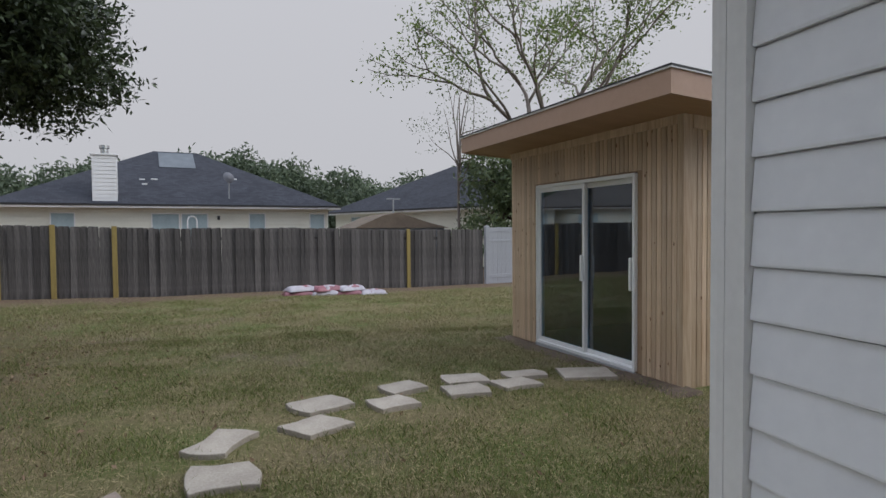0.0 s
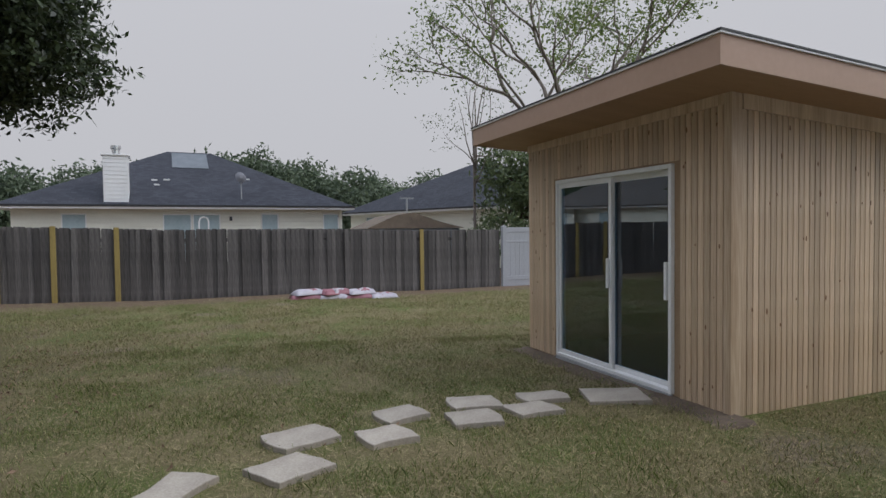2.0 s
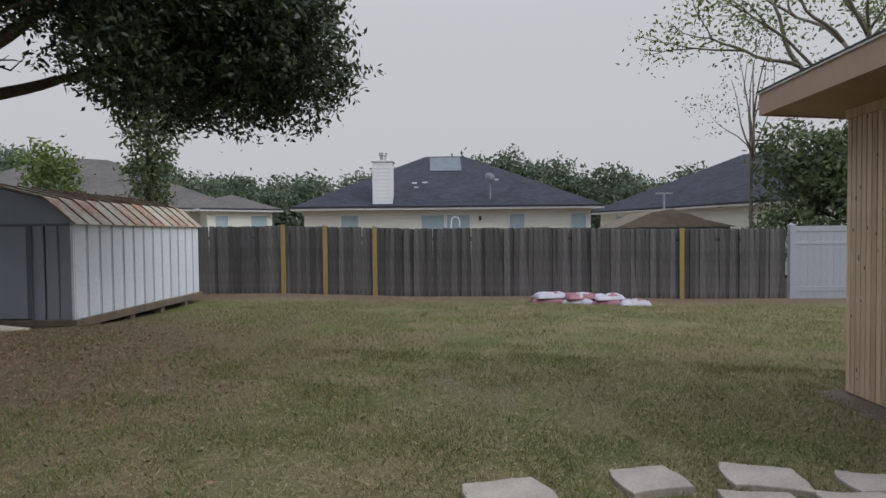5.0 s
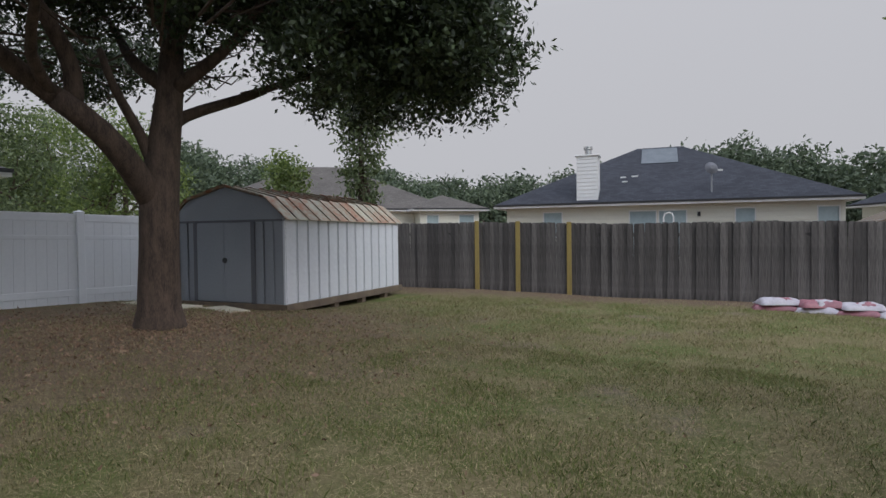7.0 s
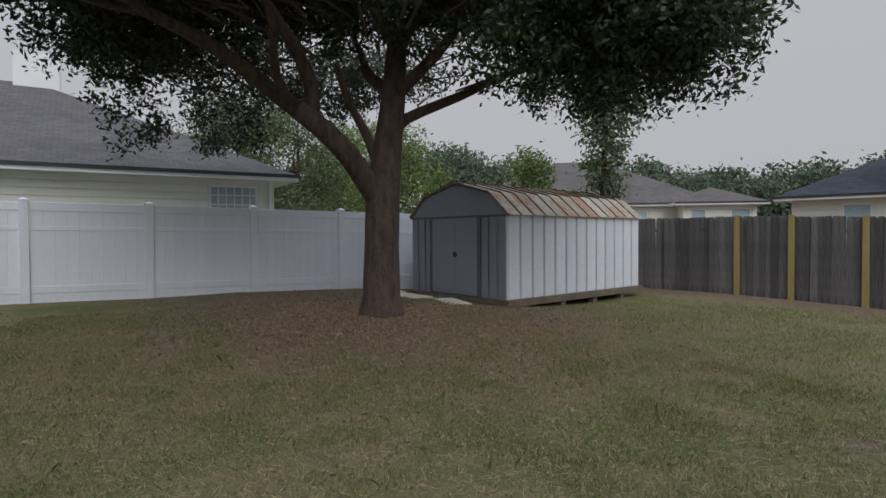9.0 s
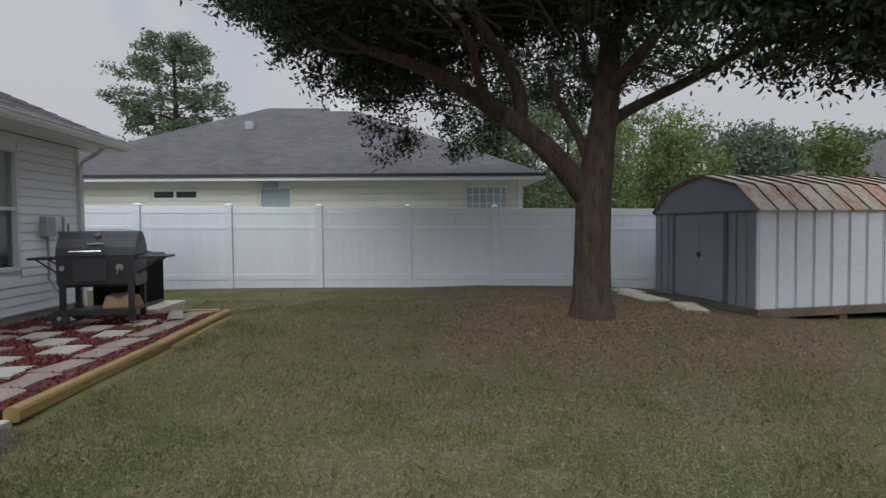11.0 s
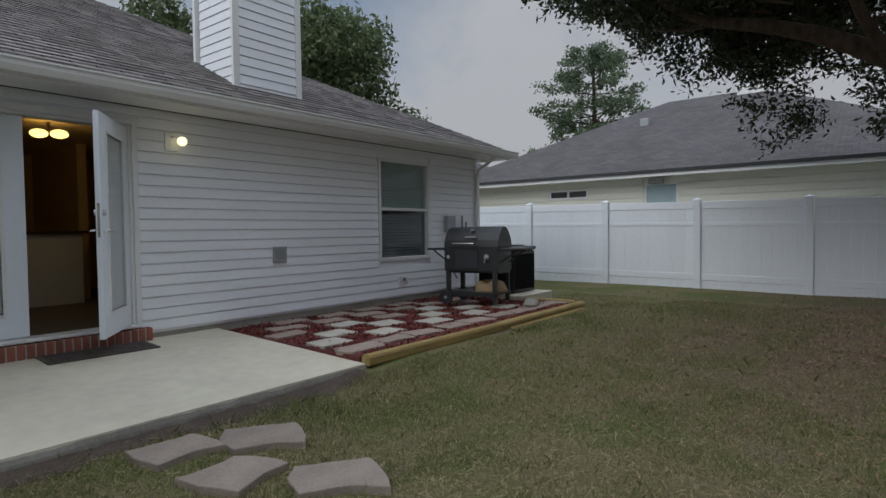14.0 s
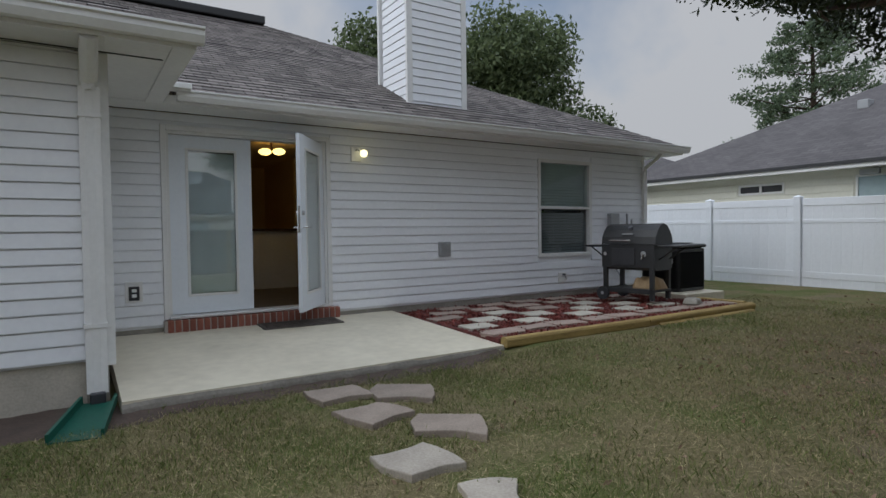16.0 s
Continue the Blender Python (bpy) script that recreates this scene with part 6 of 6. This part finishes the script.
forked_tree("birch_tree", "tall airy tree with sparse light green leaves", 12.4, 24.0, -0.5, 6.0, 0.95, 5, M_LEAF_Y, 0.085, 13, M_BARK_L)
tree("thin_tree", "thin young tree with few leaves past the fence", 7.75, 20.6, 7.2, 0.07, blobset(2, 14, 1.8, 3.4, 7.6, 0.4, 0.8), M_LEAF_F, 0.045, 150, 6, 0.16, M_BARK_L, seed=2, limbs=12)
tree("bushy_tree", "dense dark bushy tree by the corner fence", 9.3, 20.3, 4.6, 0.14, blobset(3, 16, 1.7, 0.8, 4.3, 0.7, 1.1), M_LEAF_F, 0.09, 1100, 9, 0.16, seed=3)
tree("bushy_tree", "dense dark bushy tree by the corner fence", 12.3, 21.3, 5.6, 0.16, blobset(4, 16, 2.1, 0.8, 5.2, 0.8, 1.3), M_LEAF_F, 0.09, 1100, 9, 0.18, seed=4)
# vine-clad trunk and shrub behind the metal shed
tree("vine_covered_tree", "tree trunk thickly wrapped in green vines", -8.3, 16.0, 5.4, 0.16, [(0.1 * math.sin(2 * i), 0.1 * math.cos(3 * i), 1.3 + 0.35 * i, 0.42 + 0.025 * i, 0.42 + 0.025 * i, 0.36) for i in range(11)] + blobset(5, 5, 0.9, 4.6, 5.8, 0.6, 0.9), M_LEAF_F, 0.075, 800, 8, 0.13, seed=5, limbs=4)
tree("small_tree", "small bright green tree behind the shed", -11.6, 16.6, 3.9, 0.07, blobset(6, 10, 1.0, 1.6, 3.7, 0.5, 0.75), M_LEAF_Y, 0.08, 420, 8, 0.15, seed=6)
# pine behind the western house
def pine(x, y, z, h, label, seed):
    """A pine: whorls of long boughs with flat tufts of needles towards their tips."""
    r = random.Random(seed)
    ob = thing("pine_tree", label, "tree", pose(x, y, z))
    part("trunk", tube(*limb((0, 0, -0.3), (0.2, 0.1, h), 0.26, 0.05, 0.04, 8, seed), 9), M_BARK, ob, smooth=True)
    tufts = []
    zz = h * 0.34
    while zz < h - 0.2:
        t = (zz - h * 0.34) / (h * 0.66)
        reach = (4.6 - 3.2 * t) * r.uniform(0.75, 1.15)
        a0 = r.uniform(0, 6.28)
        for k in range(r.choice((4, 5, 5, 6))):
            a = a0 + k * 6.28 / 5 + r.uniform(-0.35, 0.35)
            l_ = reach * r.uniform(0.6, 1.1)
            q = Vector((math.cos(a) * l_, math.sin(a) * l_, zz + l_ * r.uniform(-0.05, 0.28)))
            pts, rad = limb((0.1, 0.05, zz), q, 0.06 * (1.2 - t), 0.012, 0.25, 5, r.randrange(10 ** 6))
            part("limb", tube(pts, rad, 5), M_BARK, ob, smooth=True)
            for f in (0.55, 0.8, 1.0):
                c = Vector((0.1, 0.05, zz)).lerp(q, f)
                tufts.append((c.x + r.uniform(-0.25, 0.25), c.y + r.uniform(-0.25, 0.25), c.z + 0.06, 0.5, 0.5, 0.27))
        zz += r.uniform(0.4, 0.7)
    part("crown", leaf_mesh("crown", clumped(tufts, 2400, 8, 0.14), 0.10, M_LEAF_P), M_LEAF_P, ob)
    return ob


pine(-27.5, -7.0, -0.4, 11.6, "tall pine with layered tufts behind the house", 8)
# broad trees south of the house
tree("broadleaf_tree", "tall leafy tree rising behind the house roof", -14.4, -13.9, 11.0, 0.3, blobset(9, 36, 3.3, 4.5, 10.9, 1.0, 1.6, top=0.4), M_LEAF_F, 0.13, 3200, 8, 0.25, seed=9)
tree("broadleaf_tree", "leafy tree rising behind the house roof", -9.7, -17.0, 9.8, 0.3, blobset(10, 26, 2.7, 5.0, 9.6, 0.9, 1.4, top=0.4), M_LEAF_F, 0.13, 2600, 8, 0.25, seed=10)
tree("broadleaf_tree", "small leafy treetop above the far roof corner", -17.5, -11.0, 6.6, 0.15, blobset(11, 8, 1.3, 4.2, 6.0, 0.6, 0.9), M_LEAF_F, 0.12, 420, 7, 0.2, seed=11)
# woods between the houses
spots = ((-19.5, 15.5, 7.2), (-23.5, 12.5, 8.6), (-21.0, 9.5, 7.6), (-26.5, 15.5, 8.2), (-29.0, 9.0, 9.0), (-30, 20, 8.5))
for i, (x, y, h) in enumerate(spots):
    tree("broadleaf_tree", "green leafy tree beyond the white fence", x, y, h * 0.84, 0.16, blobset(20 + i, 18, 2.4, 1.0, h * 0.8, 0.8, 1.3, top=0.6), M_LEAF_F if i % 3 else M_LEAF_Y, 0.085, 1100, 11, 0.2, seed=20 + i)
wb_ = []
q_ = random.Random(30)
for i in range(150):
    yaw = radians(q_.uniform(-45, 75))
    d = q_.uniform(44, 60)
    x, y = 2.4 - d * math.sin(yaw), 2.5 + d * math.cos(yaw)
    h = q_.uniform(4.2, 6.5) * (1.15 if yaw > 0.15 else 1.0) * (1.0 + 0.16 * math.sin(yaw * 7 + 1))
    wb_.append((x, y, h * 0.52, q_.uniform(2.0, 3.4), q_.uniform(2.0, 3.4), h * 0.52))
woods = part("far_woods", leaf_mesh("far_woods", clumped(wb_, 44000, 8, 0.34), 0.19, M_LEAF_W), M_LEAF_W)
tagged(woods, "distant band of green trees behind the houses", "woods", kind="stuff")
bm = bmesh.new()
for i in range(90):
    b = wb_[i]
    tube([(b[0], b[1], -1), (b[0], b[1], b[2])], [0.2, 0.12], 5, bm)
tagged(part("far_trunks", bm, M_BARK), "trunks of the distant trees", "woods", kind="stuff")


# ---------------------------------------------------------------- grass, litter
def keep_grass(x, y):
    ok = ~((x > -0.95) & (x < 2.72) & (y < 2.46)) & ~((x < -0.8) & (x > -5.6) & (y < 2.62)) & ~((x > 2.4) & (y < 2.62) & (x < 3.3))
    sx, sy = (x - 5.043) * math.cos(0.14) + (y - 5.643) * math.sin(0.14), -(x - 5.043) * math.sin(0.14) + (y - 5.643) * math.cos(0.14)
    ok &= ~((sx > -0.08) & (sy > F0 - 0.08) & (sy < F1 + 0.1))
    ok &= ~((x < -5.3) & (y > 9.9) & (y < 14.6))
    ok &= (x > -8.8) & (y < 16.35 + 0.14 * (x + 2.54)) & ~((x > -6.3) & (x < 2.6) & (y < 0.1)) & ~((x > 2.4) & (y < 2.1))
    for sx_, sy_, w, d, a in STONES:
        ok &= ((x - sx_) ** 2 + (y - sy_) ** 2) > 0.17 ** 2
    return ok


def patchy(x, y, s, seed):
    """Smooth value noise, 0 to 1."""
    q = np.random.default_rng(seed).random((64, 64))
    u, v = x * s + 20, y * s + 20
    i, j = np.floor(u).astype(int), np.floor(v).astype(int)
    fu, fv = u - i, v - j
    fu, fv = fu * fu * (3 - 2 * fu), fv * fv * (3 - 2 * fv)
    g = lambda a, b: q[a % 64, b % 64]
    return (g(i, j) * (1 - fu) + g(i + 1, j) * fu) * (1 - fv) + (g(i, j + 1) * (1 - fu) + g(i + 1, j + 1) * fu) * fv


def blades(n, region, h0, h1, mat, name, label, bias):
    x, y = RNG.uniform(region[0], region[1], n), RNG.uniform(region[2], region[3], n)
    d = 0.5 * patchy(x, y, 0.8, 3 + int(100 * bias)) + 0.5 * patchy(x, y, 2.9, 4)
    litter_ = np.exp(-((x + 4.8) ** 2 + (y - 7.6) ** 2) / 14)
    ok = keep_grass(x, y) & (RNG.random(n) < np.clip((d - bias) * 2.2 + 0.08, 0.06, 1) * (1 - 0.9 * litter_) * np.clip((15.9 - y + 0.14 * x) / 1.2, 0.04, 1))
    x, y = x[ok], y[ok]
    z = lawn_height(x, y) - 0.004
    m_ = len(x)
    a = RNG.uniform(0, 2 * np.pi, m_)
    h = RNG.uniform(h0, h1, m_)
    w = RNG.uniform(0.0011, 0.0026, m_)
    lean = RNG.uniform(0.1, 1.1, m_) * h
    b = RNG.uniform(0, 2 * np.pi, m_)
    base = np.stack([x, y, z], 1)
    s = np.stack([np.cos(a) * w, np.sin(a) * w, np.zeros(m_)], 1)
    t = np.stack([np.cos(b) * lean, np.sin(b) * lean, h], 1)
    mid_ = base + t * 0.5 + np.stack([np.zeros(m_), np.zeros(m_), h * 0.18], 1)
    v = np.stack([base - s, base + s, mid_ + s * 0.8, base + t, mid_ - s * 0.8], 1).reshape(-1, 3)
    f = np.arange(5 * m_).reshape(m_, 5)
    ob = part(name, mesh_np(name, v, f, mat, 5), mat)
    return tagged(ob, label, "grass", kind="stuff")


blades(390000, (-7, 7.4, 1.6, 9.5), 0.012, 0.038, M_BLADE, "dry_grass", "short straw-coloured grass blades", 0.22)
blades(410000, (-7, 7.4, 1.6, 9.5), 0.014, 0.046, M_BLADE_G, "green_grass", "short green grass blades in patches", 0.45)
blades(150000, (-8.6, 8, 9.0, 17.5), 0.02, 0.06, M_BLADE, "far_dry_grass", "short straw-coloured grass blades", 0.2)
blades(110000, (-8.6, 8, 9.0, 17.5), 0.02, 0.06, M_BLADE_G, "far_green_grass", "short green grass blades in patches", 0.42)
blades(190000, (-6, 5.4, 2.2, 9.0), 0.03, 0.075, M_BLADE_G, "grass_tufts", "taller bright green tufts of grass", 0.60)


def thatch(n, region, mat, name, label):
    """Dead straw lying flat on the ground."""
    x, y = RNG.uniform(region[0], region[1], n), RNG.uniform(region[2], region[3], n)
    ok = keep_grass(x, y)
    x, y = x[ok], y[ok]
    m_ = len(x)
    a, l_, w = RNG.uniform(0, 2 * np.pi, m_), RNG.uniform(0.012, 0.04, m_), RNG.uniform(0.0006, 0.0016, m_)
    c = np.stack([x, y, lawn_height(x, y) + RNG.uniform(0.004, 0.02, m_)], 1)
    t = np.stack([np.cos(a) * l_, np.sin(a) * l_, RNG.uniform(-0.006, 0.01, m_)], 1)
    s = np.stack([-np.sin(a) * w, np.cos(a) * w, np.zeros(m_)], 1)
    v = np.stack([c - t - s, c - t + s, c + t + s, c + t - s], 1).reshape(-1, 3)
    ob = part(name, mesh_np(name, v, np.arange(4 * m_).reshape(m_, 4), mat, 4), mat)
    return tagged(ob, label, "grass", kind="stuff")


M_STRAW = island_leaf("dead_straw", (0.11, 0.085, 0.04), (0.46, 0.385, 0.21), 0.8, 0.15)
thatch(190000, (-6.5, 7.2, 1.6, 9.0), M_STRAW, "straw_thatch", "dead straw lying in the lawn")
thatch(100000, (-8.5, 7.5, 9.0, 16.5), M_STRAW, "far_straw_thatch", "dead straw lying in the lawn")
n = 11000
a, r = RNG.uniform(0, 2 * np.pi, n), np.abs(RNG.normal(0, 2.4, n))
x, y = -4.8 + r * np.cos(a), 7.6 + r * np.sin(a)
ok = keep_grass(x, y)
x, y = x[ok], y[ok]
lit = part("leaf_litter", leaf_mesh("leaf_litter", np.stack([x, y, lawn_height(x, y) + 0.008], 1), 0.024, M_DEADLEAF), M_DEADLEAF)
tagged(lit, "fallen brown leaves round the oak", "leaf litter", kind="stuff")
n = 900
x, y = RNG.uniform(-7, 6, n), RNG.uniform(2, 14, n)
ok = keep_grass(x, y)
x, y = x[ok], y[ok]
lit = part("scattered_leaves", leaf_mesh("scattered_leaves", np.stack([x, y, lawn_height(x, y) + 0.012], 1), 0.02, M_DEADLEAF), M_DEADLEAF)
tagged(lit, "dead leaves scattered over the lawn", "leaf litter", kind="stuff")
